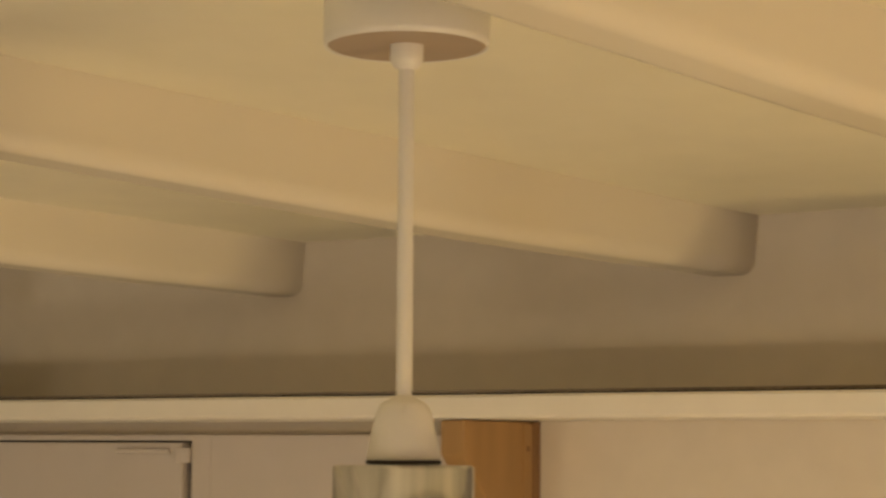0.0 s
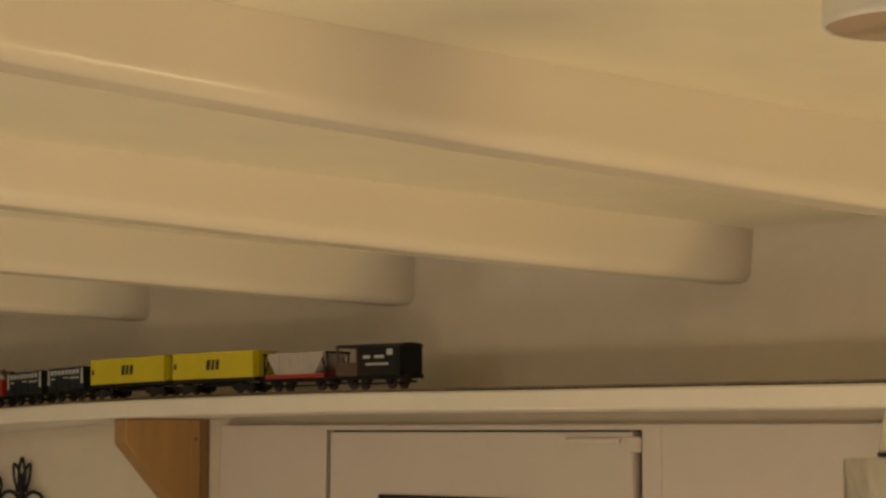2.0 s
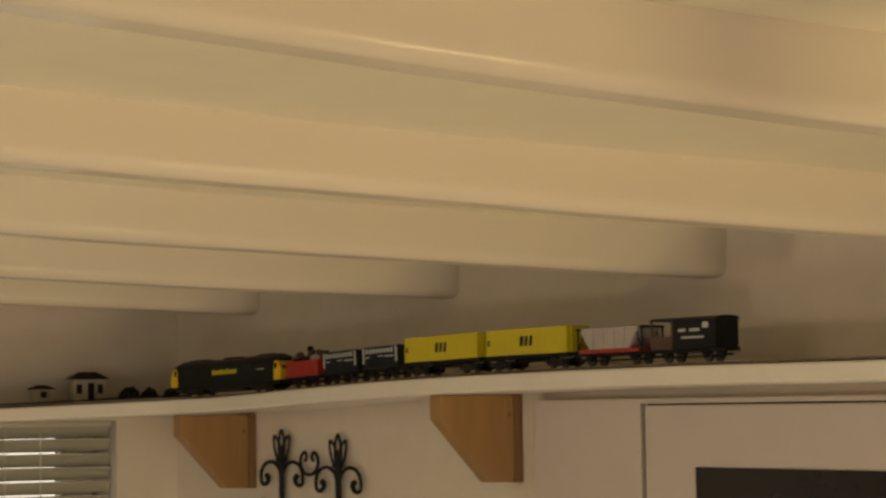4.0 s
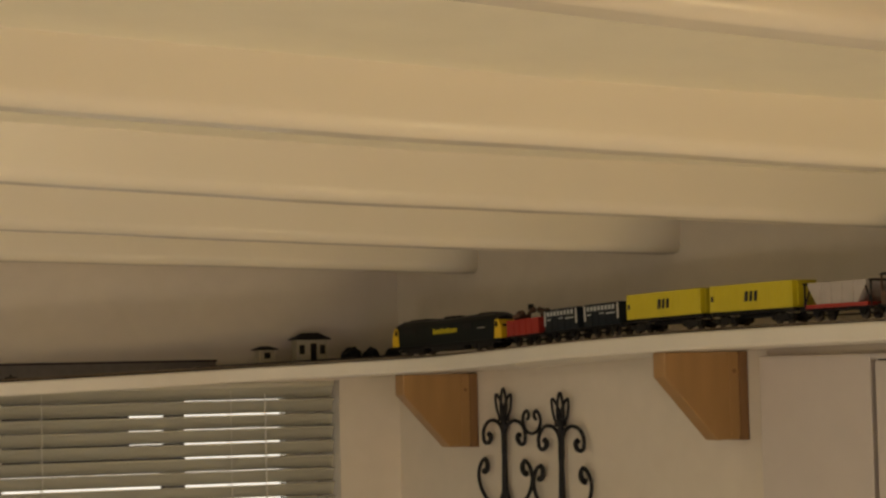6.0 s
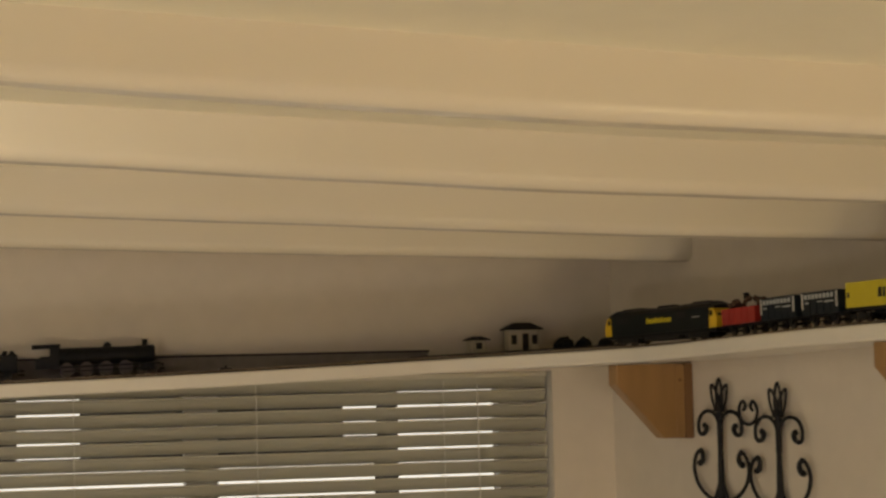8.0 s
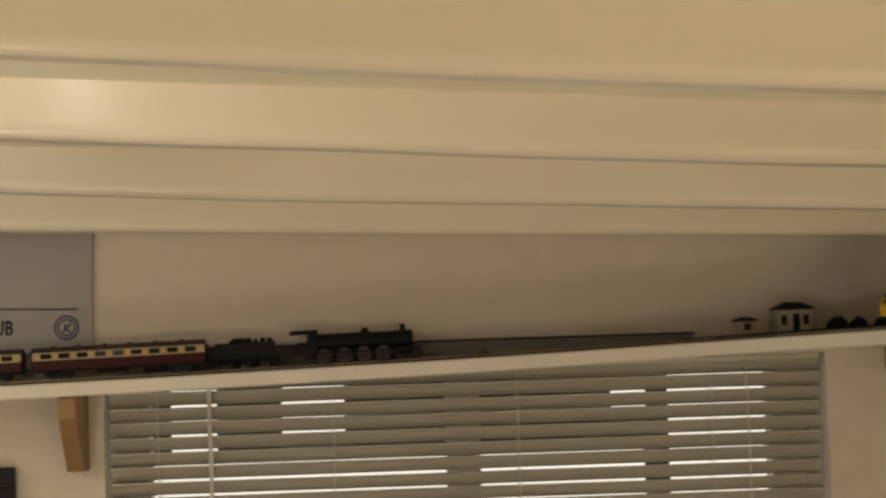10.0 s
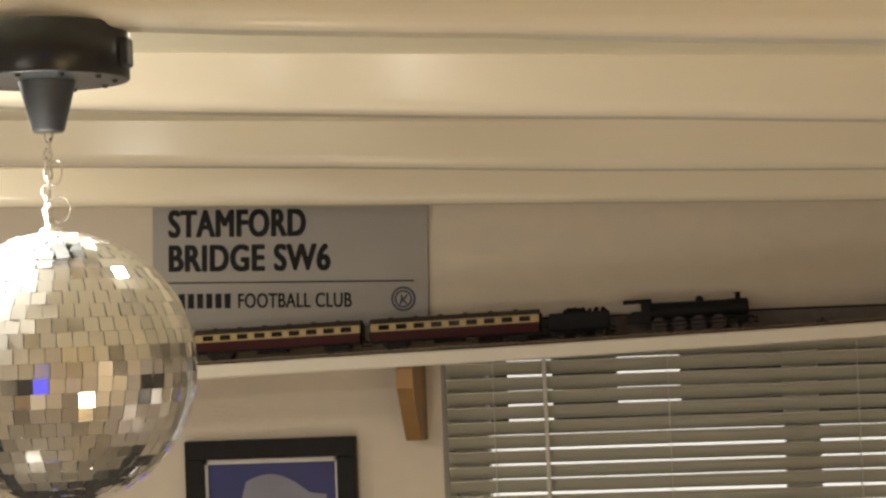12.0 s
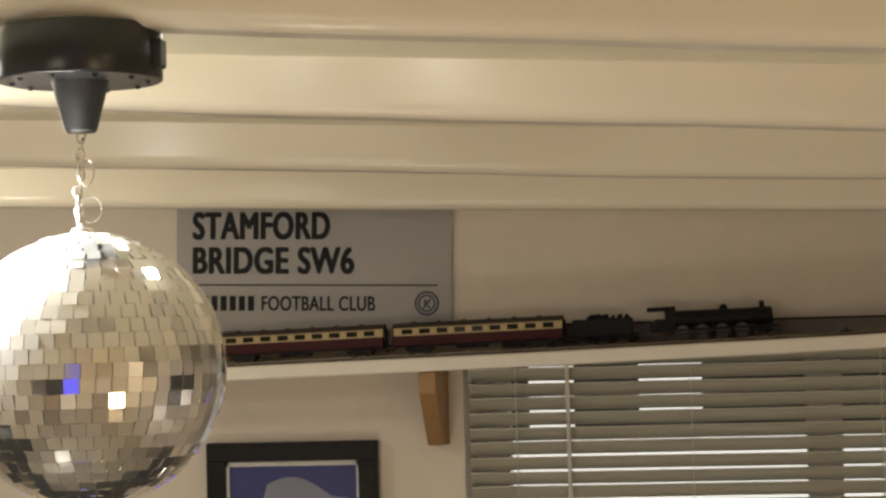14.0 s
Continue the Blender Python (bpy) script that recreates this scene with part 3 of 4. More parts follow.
def hopper():
    ob = thing("hopper_wagon", "pale model hopper wagon with sloping ends and dark frame", "wagon")
    bm = prism(bmesh.new(), [(-0.03, 0.017), (0.03, 0.017), (0.043, 0.036), (0.043, 0.040), (-0.043, 0.040), (-0.043, 0.036)], -0.0162, 0.0162)
    for x in (-0.024, -0.008, 0.008, 0.024):
        for sgn in (-1, 1):
            part("rib", box(bmesh.new(), x - 0.0008, x + 0.0008, *sorted((sgn * 0.0162, sgn * 0.0169)), 0.0178, 0.039), HOPPERGREY, ob)
    part("hopper_body", bm, HOPPERGREY, ob)
    part("side_rail", box(bmesh.new(), -0.046, 0.046, -0.0168, 0.0168, 0.0135, 0.0175), RED, ob, "dull red side rail")
    for sgn in (-1, 1):
        bm = bmesh.new()
        for y in (-0.015, 0.015):
            tube(bm, [(sgn * 0.049, y, 0.014), (sgn * 0.049, y, 0.04)], 0.0011, 6)
            tube(bm, [(sgn * 0.049, y, 0.016), (sgn * 0.040, y, 0.036)], 0.0009, 6)
        box(bm, *sorted((sgn * 0.0475, sgn * 0.0505)), -0.0165, 0.0165, 0.038, 0.0405)
        part("end_frame", bm, TRAINBLACK, ob)
    chassis(ob, 0.051, (-0.034, 0.034))
    return ob


def brake_van():
    ob = thing("brake_van", "black model brake van with brown open veranda", "wagon")
    part("cabin", box(bmesh.new(), -0.046, 0.014, -0.0165, 0.0165, 0.0135, 0.043, 0.0006), TRAINBLACK, ob)
    bm = open_body(0.0155, 0.0135, 0.027)
    for sgn in (-1, 1):
        for x in (-0.0145, 0.0145):
            box(bm, x - 0.001, x + 0.001, *sorted((sgn * 0.0165, sgn * 0.0150)), 0.027, 0.043)
    bmesh.ops.translate(bm, verts=bm.verts, vec=(0.0305, 0, 0))
    part("veranda", bm, SCRAP, ob, "brown open veranda")
    bm = bmesh.new()
    prism(bm, [(-0.0175, 0.0428), (0.0175, 0.0428), (0.012, 0.0458), (0, 0.0466), (-0.012, 0.0458)], -0.048, 0.048)
    bmesh.ops.rotate(bm, verts=bm.verts, cent=(0, 0, 0), matrix=Matrix.Rotation(radians(90), 3, "Z"))
    part("roof", bm, LOCOGREY, ob)
    side_bars(ob, "letter_bar", [(-0.006, 0.004, 0.031, 0.034), (0.010, 0.024, 0.031, 0.034), (-0.002, 0.030, 0.024, 0.0262), (0.028, 0.036, 0.034, 0.040)], 0.0166, LETTER)
    chassis(ob, 0.046, (-0.028, 0.028))
    return ob


def coach():
    ob = thing("passenger_coach", "maroon and cream model passenger coach with dark windows", "coach", "passenger coaches")
    L = 0.117
    part("lower_side", box(bmesh.new(), -L, L, -0.0168, 0.0168, 0.0125, 0.0262, 0.0006), MAROON, ob)
    part("upper_side", box(bmesh.new(), -L, L, -0.0166, 0.0166, 0.0262, 0.0372), COACHCREAM, ob, "cream window band")
    for i in range(9):
        x = -0.098 + i * 0.0245
        part("window", box(bmesh.new(), x - 0.0075, x + 0.0075, -0.0169, 0.0169, 0.0282, 0.0352, 0.0003), GLASSDARK, ob)
    bm = prism(bmesh.new(), [(-0.0178, 0.037), (0.0178, 0.037), (0.0155, 0.0405), (0.009, 0.0432), (0, 0.044), (-0.009, 0.0432), (-0.0155, 0.0405)], -L - 0.001, L + 0.001)
    for y in (-0.085, -0.05, -0.015, 0.02, 0.055, 0.09):
        box(bm, -0.0025, 0.0025, y - 0.003, y + 0.003, 0.043, 0.0455)
    bmesh.ops.rotate(bm, verts=bm.verts, cent=(0, 0, 0), matrix=Matrix.Rotation(radians(90), 3, "Z"))
    part("roof", bm, COACHROOF, ob)
    bm = box(bmesh.new(), -L, L, -0.0145, 0.0145, 0.0098, 0.0125)
    box(bm, -0.03, 0.012, -0.013, 0.013, 0.0055, 0.0098, 0.0006)
    part("underframe", bm, TRAINBLACK, ob)
    for sgn in (-1, 1):
        bogie(ob, sgn * 0.083, 0.036, 0.0056)
        part("gangway", box(bmesh.new(), *sorted((sgn * L, sgn * (L + 0.004))), -0.007, 0.007, 0.014, 0.038, 0.0006), TRAINBLACK, ob)
    buffers(ob, L)
    return ob


def steam():
    ob = thing("steam_locomotive", "black model steam locomotive", "locomotive")
    bm = bmesh.new()
    n = 20
    rings = []
    for x, r in ((-0.045, 0.0125), (-0.01, 0.0122), (0.06, 0.0112), (0.061, 0.0118), (0.086, 0.0118), (0.088, 0.009)):
        rings.append([bm.verts.new((x, r * math.cos(2 * math.pi * i / n), 0.029 + r * math.sin(2 * math.pi * i / n))) for i in range(n)])
    for a, b in zip(rings, rings[1:]):
        for i in range(n):
            bm.faces.new((a[i], a[(i + 1) % n], b[(i + 1) % n], b[i]))
    bm.faces.new(rings[-1])
    bm.faces.new(rings[0])
    bmesh.ops.recalc_face_normals(bm, faces=bm.faces)
    part("boiler", bm, TRAINBLACK, ob)
    part("chimney", lathe(bmesh.new(), [(0.005, 0.039), (0.0038, 0.042), (0.0036, 0.0475), (0.0048, 0.049), (0.003, 0.049), (0.003, 0.044)], 14, 0.074), TRAINBLACK, ob)
    part("dome", lathe(bmesh.new(), [(0.0062, 0.039), (0.0058, 0.043), (0.0042, 0.046), (0.0015, 0.0472), (0.0001, 0.0474)], 14, 0.022), TRAINBLACK, ob)
    bm = bmesh.new()
    for sgn in (-1, 1):
        prism(bm, [(-0.078, 0.015), (-0.045, 0.015), (-0.045, 0.042), (-0.058, 0.042), (-0.058, 0.031), (-0.070, 0.031), (-0.078, 0.026)], *sorted((sgn * 0.0155, sgn * 0.0165)))
    box(bm, -0.046, -0.045, -0.0155, 0.0155, 0.015, 0.042)
    prism(bm, [(-0.082, 0.0418), (-0.043, 0.0418), (-0.043, 0.0475), (-0.082, 0.0475)], -0.004, 0.004)
    box(bm, -0.082, -0.043, -0.0165, 0.0165, 0.0415, 0.0435)
    part("cab", bm, TRAINBLACK, ob)
    bm = box(bmesh.new(), -0.078, 0.094, -0.0155, 0.0155, 0.0135, 0.016)
    for y in (-0.0125, 0.0125):
        box(bm, 0.066, 0.086, y - 0.0035, y + 0.0035, 0.006, 0.0145, 0.0015)
        box(bm, -0.04, 0.066, y - 0.0006, y + 0.0006, 0.008, 0.0096)
    part("running_board", bm, TRAINBLACK, ob)
    for x in (-0.035, -0.008, 0.019, 0.046):
        wheelset(ob, x, 0.0105)
    for x in (0.068, 0.084):
        wheelset(ob, x, 0.0055)
    buffers(ob, 0.093)
    return ob


def tender():
    ob = thing("locomotive_tender", "black model locomotive tender heaped with coal", "tender")
    part("tank", box(bmesh.new(), -0.041, 0.041, -0.0162, 0.0162, 0.0125, 0.036, 0.001), TRAINBLACK, ob)
    bm = bmesh.new()
    rnd = random.Random(9)
    for i in range(30):
        r = bmesh.ops.create_icosphere(bm, subdivisions=1, radius=rnd.uniform(0.0025, 0.005))["verts"]
        bmesh.ops.translate(bm, verts=r, vec=(rnd.uniform(-0.02, 0.036), rnd.uniform(-0.011, 0.011), rnd.uniform(0.035, 0.039)))
    part("coal_heap", bm, COAL, ob)
    chassis(ob, 0.041, (-0.027, 0.0, 0.027))
    return ob


# the goods train on the front track, its locomotive in the corner
nose = -0.13
run = nose
coalw, contw = coal_wagon(), container_wagon()
for ob, long in ((diesel(), 0.258), (red_wagon(), 0.085), (coalw, 0.084), (None, 0.084), (contw, 0.152), (None, 0.152), (hopper(), 0.115), (brake_van(), 0.105)):
    if ob is None:
        ob = copy_thing(prev, Matrix())
    stand(ob, run + long / 2, D_FRONT, long * 0.3)
    prev = ob
    run += long
# the passenger train on the back track, running the other way
head = s_of_x(-1.178)
run = head
first_coach = coach()
for ob, long in ((steam(), 0.190), (tender(), 0.096), (first_coach, 0.249), (None, 0.249), (None, 0.249), (None, 0.249)):
    if ob is None:
        ob = copy_thing(first_coach, Matrix())
    stand(ob, run - long / 2, D_BACK, long * 0.3, False)
    run -= long


# ---- station in the corner behind the tracks ----
def at_shelf(x, y):
    return shelf_z(s_of_x(x) if x < MEET.x - TANLEN else -0.16)


st = thing("station_platform", "dark grey model station platform at the shelf corner", "platform")
bm = bmesh.new()
prism(bm, [(-0.84, 2.010), (-0.815, 2.017), (-0.53, 2.0285), (-0.51, 2.0285), (-0.51, 2.0205), (-0.84, 2.005)], -0.068, -0.0135)
part("platform_body", bm, PLATFORM, st)


def hut(name, label, x, z, wide, high, roof, door):
    ob = thing(name, label, "model building", at=pose(x, -0.036, z))
    bm = box(bmesh.new(), -wide / 2, wide / 2, -0.017, 0.017, 0, high, 0.0004)
    part("wall_block", bm, HUTCREAM, ob)
    bm = bmesh.new()
    e, t = wide / 2 + 0.0045, wide * 0.26
    v = [bm.verts.new(p) for p in ((-e, -0.023, high), (e, -0.023, high), (e, 0.023, high), (-e, 0.023, high), (-e, -0.023, high + 0.0015), (e, -0.023, high + 0.0015), (e, 0.023, high + 0.0015), (-e, 0.023, high + 0.0015), (-t, -0.006, high + roof), (t, -0.006, high + roof), (t, 0.006, high + roof), (-t, 0.006, high + roof))]
    for f in ((3, 2, 1, 0), (0, 1, 5, 4), (1, 2, 6, 5), (2, 3, 7, 6), (3, 0, 4, 7), (4, 5, 9, 8), (5, 6, 10, 9), (6, 7, 11, 10), (7, 4, 8, 11), (8, 9, 10, 11)):
        bm.faces.new([v[i] for i in f])
    part("roof", bm, ROOFDARK, ob, "dark hipped roof")
    part("door", box(bmesh.new(), door - 0.0045, door + 0.0045, -0.0178, -0.0165, 0 if wide > 0.04 else high * 0.35, high * 0.82), ROOFDARK, ob)
    for x in ((-wide * 0.33, wide * 0.34) if wide > 0.04 else ()):
        if abs(x - door) > 0.008:
            part("window", box(bmesh.new(), x - 0.004, x + 0.004, -0.0176, -0.0165, high * 0.3, high * 0.75), GLASSDARK, ob)
    return ob


hut("platform_shelter", "small cream model shelter with a dark roof on the platform", -0.722, 2.0195, 0.022, 0.019, 0.006, 0.0)
hut("station_building", "cream model station building with a dark hipped roof", -0.655, 2.0225, 0.046, 0.030, 0.0105, 0.002)
for x, w, h, sd in ((-0.592, 0.026, 0.015, 1), (-0.562, 0.020, 0.012, 2), (-0.528, 0.018, 0.0095, 3)):
    rnd = random.Random(sd)
    bm = bmesh.new()
    bmesh.ops.create_icosphere(bm, subdivisions=3, radius=1.0)
    for v in bm.verts:
        k = 1 + 0.35 * noise.noise(v.co * 2.6 + Vector((sd, 0, 0)))
        v.co = Vector((v.co.x * w * 0.6 * k, v.co.y * 0.016 * k, max(-0.02, v.co.z) * h * k))
    ob = tagged(new("coal_heap", mesh("coal_heap", bm, COAL)), "heap of black model coal on the platform", "coal heap", "coal heaps")
    ob.location = (x, -0.038, 2.0255 + (x + 0.59) * 0.04)
    tagged(ob, label="heap of black model coal on the platform")
sw = thing("point_motor", "small black switch box beside the track", "switch box")
bm = box(bmesh.new(), -0.009, 0.009, -0.006, 0.006, 0, 0.007, 0.0012)
part("case", bm, BLACKPLASTIC, sw)
part("lever", box(bmesh.new(), -0.002, 0.002, -0.002, 0.002, 0.007, 0.010, 0.0005), BLACKPLASTIC, sw)
sw.matrix_basis = pose(-1.09, -0.071, shelf_z(s_of_x(-1.09)))
cw = thing("card_retaining_wall", "grey card retaining wall with a dark coping behind the tracks", "model wall")
bm = prism(bmesh.new(), [(-1.56, 1.975), (-0.79, 2.0), (-0.79, 2.0235), (-1.56, 2.0235)], -0.012, -0.002)
part("face", bm, STRIPGREY, cw)
part("coping", box(bmesh.new(), -1.562, -0.788, -0.0125, -0.001, 2.0235, 2.0265, 0.0005), PLATFORM, cw, "dark coping strip")

# ---- window and blind ----
wn = tagged(new("window_1"), "white window with dark night glass behind a blind", "window", kind="structure")
bm = bmesh.new()
for x0, x1, z0, z1 in ((WX0, WX1, WZ0, WZ0 + 0.05), (WX0, WX1, WZ1 - 0.018, WZ1), (WX0, WX0 + 0.05, WZ0 + 0.05, WZ1 - 0.018), (WX1 - 0.05, WX1, WZ0 + 0.05, WZ1 - 0.018), (-1.135, -1.085, WZ0 + 0.05, WZ1 - 0.018)):
    box(bm, x0, x1, 0.15, 0.20, z0, z1, 0.003)
part("window_frame", bm, WHITEPLASTIC, wn)
for x0, x1 in ((WX0 + 0.05, -1.135), (-1.085, WX1 - 0.05)):
    part("pane", box(bmesh.new(), x0, x1, 0.172, 0.178, WZ0 + 0.05, WZ1 - 0.018), GLASS, wn)
part("window_sill", box(bmesh.new(), WX0, WX1, 0.0, 0.15, WZ0, WZ0 + 0.02, 0.002), WHITEPLASTIC, wn)

bl = thing("venetian_blind", "grey-beige aluminium venetian blind, slats nearly closed", "blind")
BX0, BX1 = WX0 + 0.006, WX1 - 0.006
part("head_rail", box(bmesh.new(), BX0, BX1, 0.008, 0.034, 1.9845, 1.9915, 0.001), SLAT, bl)
PITCH, TOP = 0.0207, 1.9765
kinds = []
for k in range(4):
    bm = bmesh.new()
    rows = []
    tilt = radians(49.3 + 0.6 * k)
    for i in range(9):
        x = BX0 + (BX1 - BX0) * i / 8
        sag = 0.0007 * noise.noise(Vector((x * 3, k * 5.0, 0)))
        row = []
        for j in range(6):
            a = -0.0125 + 0.005 * j
            c = 0.0016 * (1 - (a / 0.0125) ** 2)
            y, z = a * math.cos(tilt) + c * math.sin(tilt), -a * math.sin(tilt) + c * math.cos(tilt) + sag
            row.append((x, y, z))
        rows.append([bm.verts.new(p) for p in row] + [bm.verts.new((p[0], p[1] + 0.0003, p[2] - 0.0002)) for p in row[::-1]])
    for a, b in zip(rows, rows[1:]):
        for j in range(12):
            bm.faces.new((a[j], a[(j + 1) % 12], b[(j + 1) % 12], b[j]))
    bmesh.ops.recalc_face_normals(bm, faces=bm.faces)
    kinds.append(mesh("slat", bm, SLAT, True))
for i in range(44):
    sl = new("slat", kinds[(i * 7) % 4])
    sl.location = (0, 0.02, TOP - i * PITCH + 0.0006 * math.sin(i * 2.3))
    sl.parent = bl
for x in (-0.765, -1.04, -1.30, -1.545):
    bm = bmesh.new()
    for y in (0.0085, 0.0315):
        tube(bm, [(x, y, 1.98), (x + 0.001, y, 1.5), (x, y, 1.05)], 0.0007, 6)
    part("ladder_cord", bm, CORD, bl)
part("tilt_wand", tube(bmesh.new(), [(-1.472, 0.004, 1.975), (-1.470, 0.003, 1.7), (-1.468, 0.003, 1.3)], 0.0032, 8), CORD, bl, "clear grey tilt wand")
part("pull_cord", tube(bmesh.new(), [(-0.715, 0.003, 1.975), (-0.713, 0.003, 1.7), (-0.714, 0.003, 1.35)], 0.0011, 6), CORD, bl)


# glowing panels added behind the slats, placed to fit the blind's bright lines in view
SLATGLOW = mat("glow_behind_slats", (1.0, 0.93, 0.80), 0.6, glow=1.9)
bk = tagged(new("backdrop"), "dark board with added glowing panels behind the blind", "backdrop", kind="structure")
part("night_board", box(bmesh.new(), -2.3, 0.2, 0.60, 0.62, 0.6, 2.3), GAP, bk)
for x0, x1, z0, z1 in ((-0.735, -0.542, 1.20, 2.02), (-0.832, -0.775, 1.885, 1.955), (-1.575, -1.50, 1.84, 2.0), (-1.39, -1.285, 1.86, 2.0), (-1.80, -0.78, 1.2, 1.835)):
    part("lit_window", box(bmesh.new(), x0, x1, 0.585, 0.598, z0, z1), SLATGLOW, bk)


# ---- wrought iron ornament on the cupboard wall ----
art = thing("iron_wall_ornament", "black wrought iron scroll ornament hung on the wall", "wall ornament", at=ONWALL @ pose(-0.006, -0.010, -0.005))


for u, top in ((0.302, 1.980), (0.437, 1.974)):
    bm = bmesh.new()
    tube(bm, [(u, 0, top - 0.034), (u, 0, top - 0.09), (u, 0, top - 0.16), (u, 0, 1.62)], [0.0050, 0.0038, 0.0056, 0.0048], 8)
    part("stem", bm, IRON, art)
    for k in (-1, 0, 1):
        bm = bmesh.new()
        pts = []
        for i in range(20):
            a = 2 * math.pi * i / 20
            h = 0.020 if k == 0 else 0.0175
            px, pz = 0.0070 * math.sin(a) * (1.0 + 0.3 * math.cos(a)), -h * math.cos(a)
            rot = k * 0.42
            pts.append((u + px * math.cos(rot) + (pz + h) * math.sin(rot) + k * 0.002, 0.001 * k, top - 0.038 + (pz + h) * math.cos(rot) - px * math.sin(rot)))
        tube(bm, pts, 0.0019, 6, True)
        part("finial_loop", bm, IRON, art)
    part("finial_collar", box(bmesh.new(), u - 0.007, u + 0.007, -0.006, 0.006, top - 0.043, top - 0.034, 0.002), IRON, art)
    for sgn in (-1, 1):
        # upper crook, curling outward and down
        pts = [(u + sgn * 0.003, 0, top - 0.088)] + [(u + sgn * (0.0275 + 0.0245 * math.cos(math.pi * (1 - i / 16))), 0, top - 0.062 + 0.020 * math.sin(math.pi * (1 - i / 16))) for i in range(17)]
        pts += [(u + sgn * (0.0425 + 0.0095 * math.cos(-i / 9 * 4.2)), 0, top - 0.066 + 0.0095 * math.sin(-i / 9 * 4.2) * (1 - i / 22)) for i in range(1, 10)]
        bm = tube(bmesh.new(), pts, [0.0026] * (len(pts) - 9) + [0.0026 + 0.0002 * i for i in range(9)], 7)
        part("upper_scroll", bm, IRON, art)
        # lower crook, sweeping out and up from the stem's foot
        pts = [(u + sgn * 0.002, 0, top - 0.166)]
        for i in range(1, 21):
            a = math.pi / 2 * i / 20
            pts.append((u + sgn * 0.066 * math.sin(a), 0, top - 0.118 - 0.046 * math.cos(a)))
        for i in range(1, 13):
            a = i / 12 * 4.7
            r = 0.0135 * (1 - 0.45 * i / 12)
            pts.append((u + sgn * (0.0525 + r * math.cos(a)), 0, top - 0.118 + 0.012 * min(1, i / 5) + r * math.sin(a)))
        bm = tube(bmesh.new(), pts, [0.0027] * (len(pts) - 10) + [0.0027 + 0.0002 * i for i in range(10)], 7)
        part("lower_scroll", bm, IRON, art)
        bm = tube(bmesh.new(), [(u + sgn * 0.002, 0, top - 0.136), (u + sgn * 0.014, 0, top - 0.158), (u + sgn * 0.034, 0, top - 0.172), (u + sgn * 0.058, 0, top - 0.2), (u + sgn * 0.064, 0, top - 0.25)], 0.0028, 7)
        part("brace", bm, IRON, art)
um, zt = 0.3695, 1.942
for sgn in (-1, 1):
    pts = [(um, 0, zt - 0.021)]
    for i in range(1, 12):
        a = math.pi / 2 * i / 11
        pts.append((um + sgn * 0.021 * math.sin(a), 0, zt - 0.003 - 0.018 * math.cos(a)))
    for i in range(1, 11):
        a = i / 10 * 4.4
        r = 0.0085 * (1 - 0.4 * i / 10)
        pts.append((um + sgn * (0.0125 + r * math.cos(a)), 0, zt - 0.003 + 0.006 * min(1, i / 4) + r * math.sin(a)))
    part("centre_scroll", tube(bmesh.new(), pts, 0.0023, 7), IRON, art)

# ---- tall cupboard on the wall ----
cb = thing("tall_cupboard", "white-painted tall built-in cupboard under the shelf", "cupboard", at=ONWALL @ pose(0.008, 0, 0))
bm = bmesh.new()
CT = 2.012
for u0, u1, z0, z1 in ((0.83, 1.010, 0.0, CT), (1.010, 1.451, 2.0062, CT), (1.451, 1.475, 0.0, CT), (1.475, 1.79, 0.0, CT)):
    box(bm, u0, u1, -0.016, -0.0005, z0, z1, 0.001)
part("face_frame", bm, CABINET, cb)
# Dark sheet behind the door; its colour stands for the shade in the gaps.
part("shadow_gap", box(bmesh.new(), 1.009, 1.452, -0.004, -0.001, 0.05, 2.0095), GAP, cb)
dr = part("door", box(bmesh.new(), 1.0195, 1.4415, -0.0185, -0.005, 0.08, 2.0045, 0.0015), CABINET, cb)
part("pane", box(bmesh.new(), 1.098, 1.363, -0.0205, -0.0187, 1.31, 1.938), BLACKGLASS, dr, "dark glass pane")
part("catch", box(bmesh.new(), 1.362, 1.428, -0.0225, -0.0187, 1.9935, 1.9985, 0.001), CABINET, dr)
part("hinge", box(bmesh.new(), 1.436, 1.452, -0.022, -0.0165, 1.985, 2.0, 0.0015), CABINET, dr)

# ---- pendant lamp ----
LX, LY = -0.631, -2.282
pl = thing("pendant_lamp", "white pendant lamp with a chrome shade on a white rod", "lamp")
ztop = beam_z(LX, LY) + BEAM_DEEP
part("ceiling_rose", lathe(bmesh.new(), [(0.0001, ztop), (0.040, ztop), (0.0405, 2.1955), (0.0400, 2.192), (0.0388, 2.192), (0.0383, 2.1945), (0.0001, 2.1955)], 56, LX, LY), WHITEPLASTIC, pl, "white ceiling rose", True)
# Beige disc paints shade onto the underside of the white rose.
part("rose_cover", lathe(bmesh.new(), [(0.0001, 2.1956), (0.0382, 2.1956), (0.0384, 2.1930), (0.0375, 2.1922), (0.0001, 2.1932)], 56, LX, LY), mat("rose_underside_shade", (0.40, 0.31, 0.23), 0.5, vary=0.08), pl, "underside of the ceiling rose with its shade painted in beige")
part("rose_nut", lathe(bmesh.new(), [(0.0082, 2.194), (0.0082, 2.186), (0.006, 2.182), (0.0038, 2.181)], 24, LX, LY), WHITEPLASTIC, pl, "", True)
part("rod", lathe(bmesh.new(), [(0.0038, 2.196), (0.0038, 2.018)], 20, LX, LY), WHITEPLASTIC, pl, "slim white rod", True)
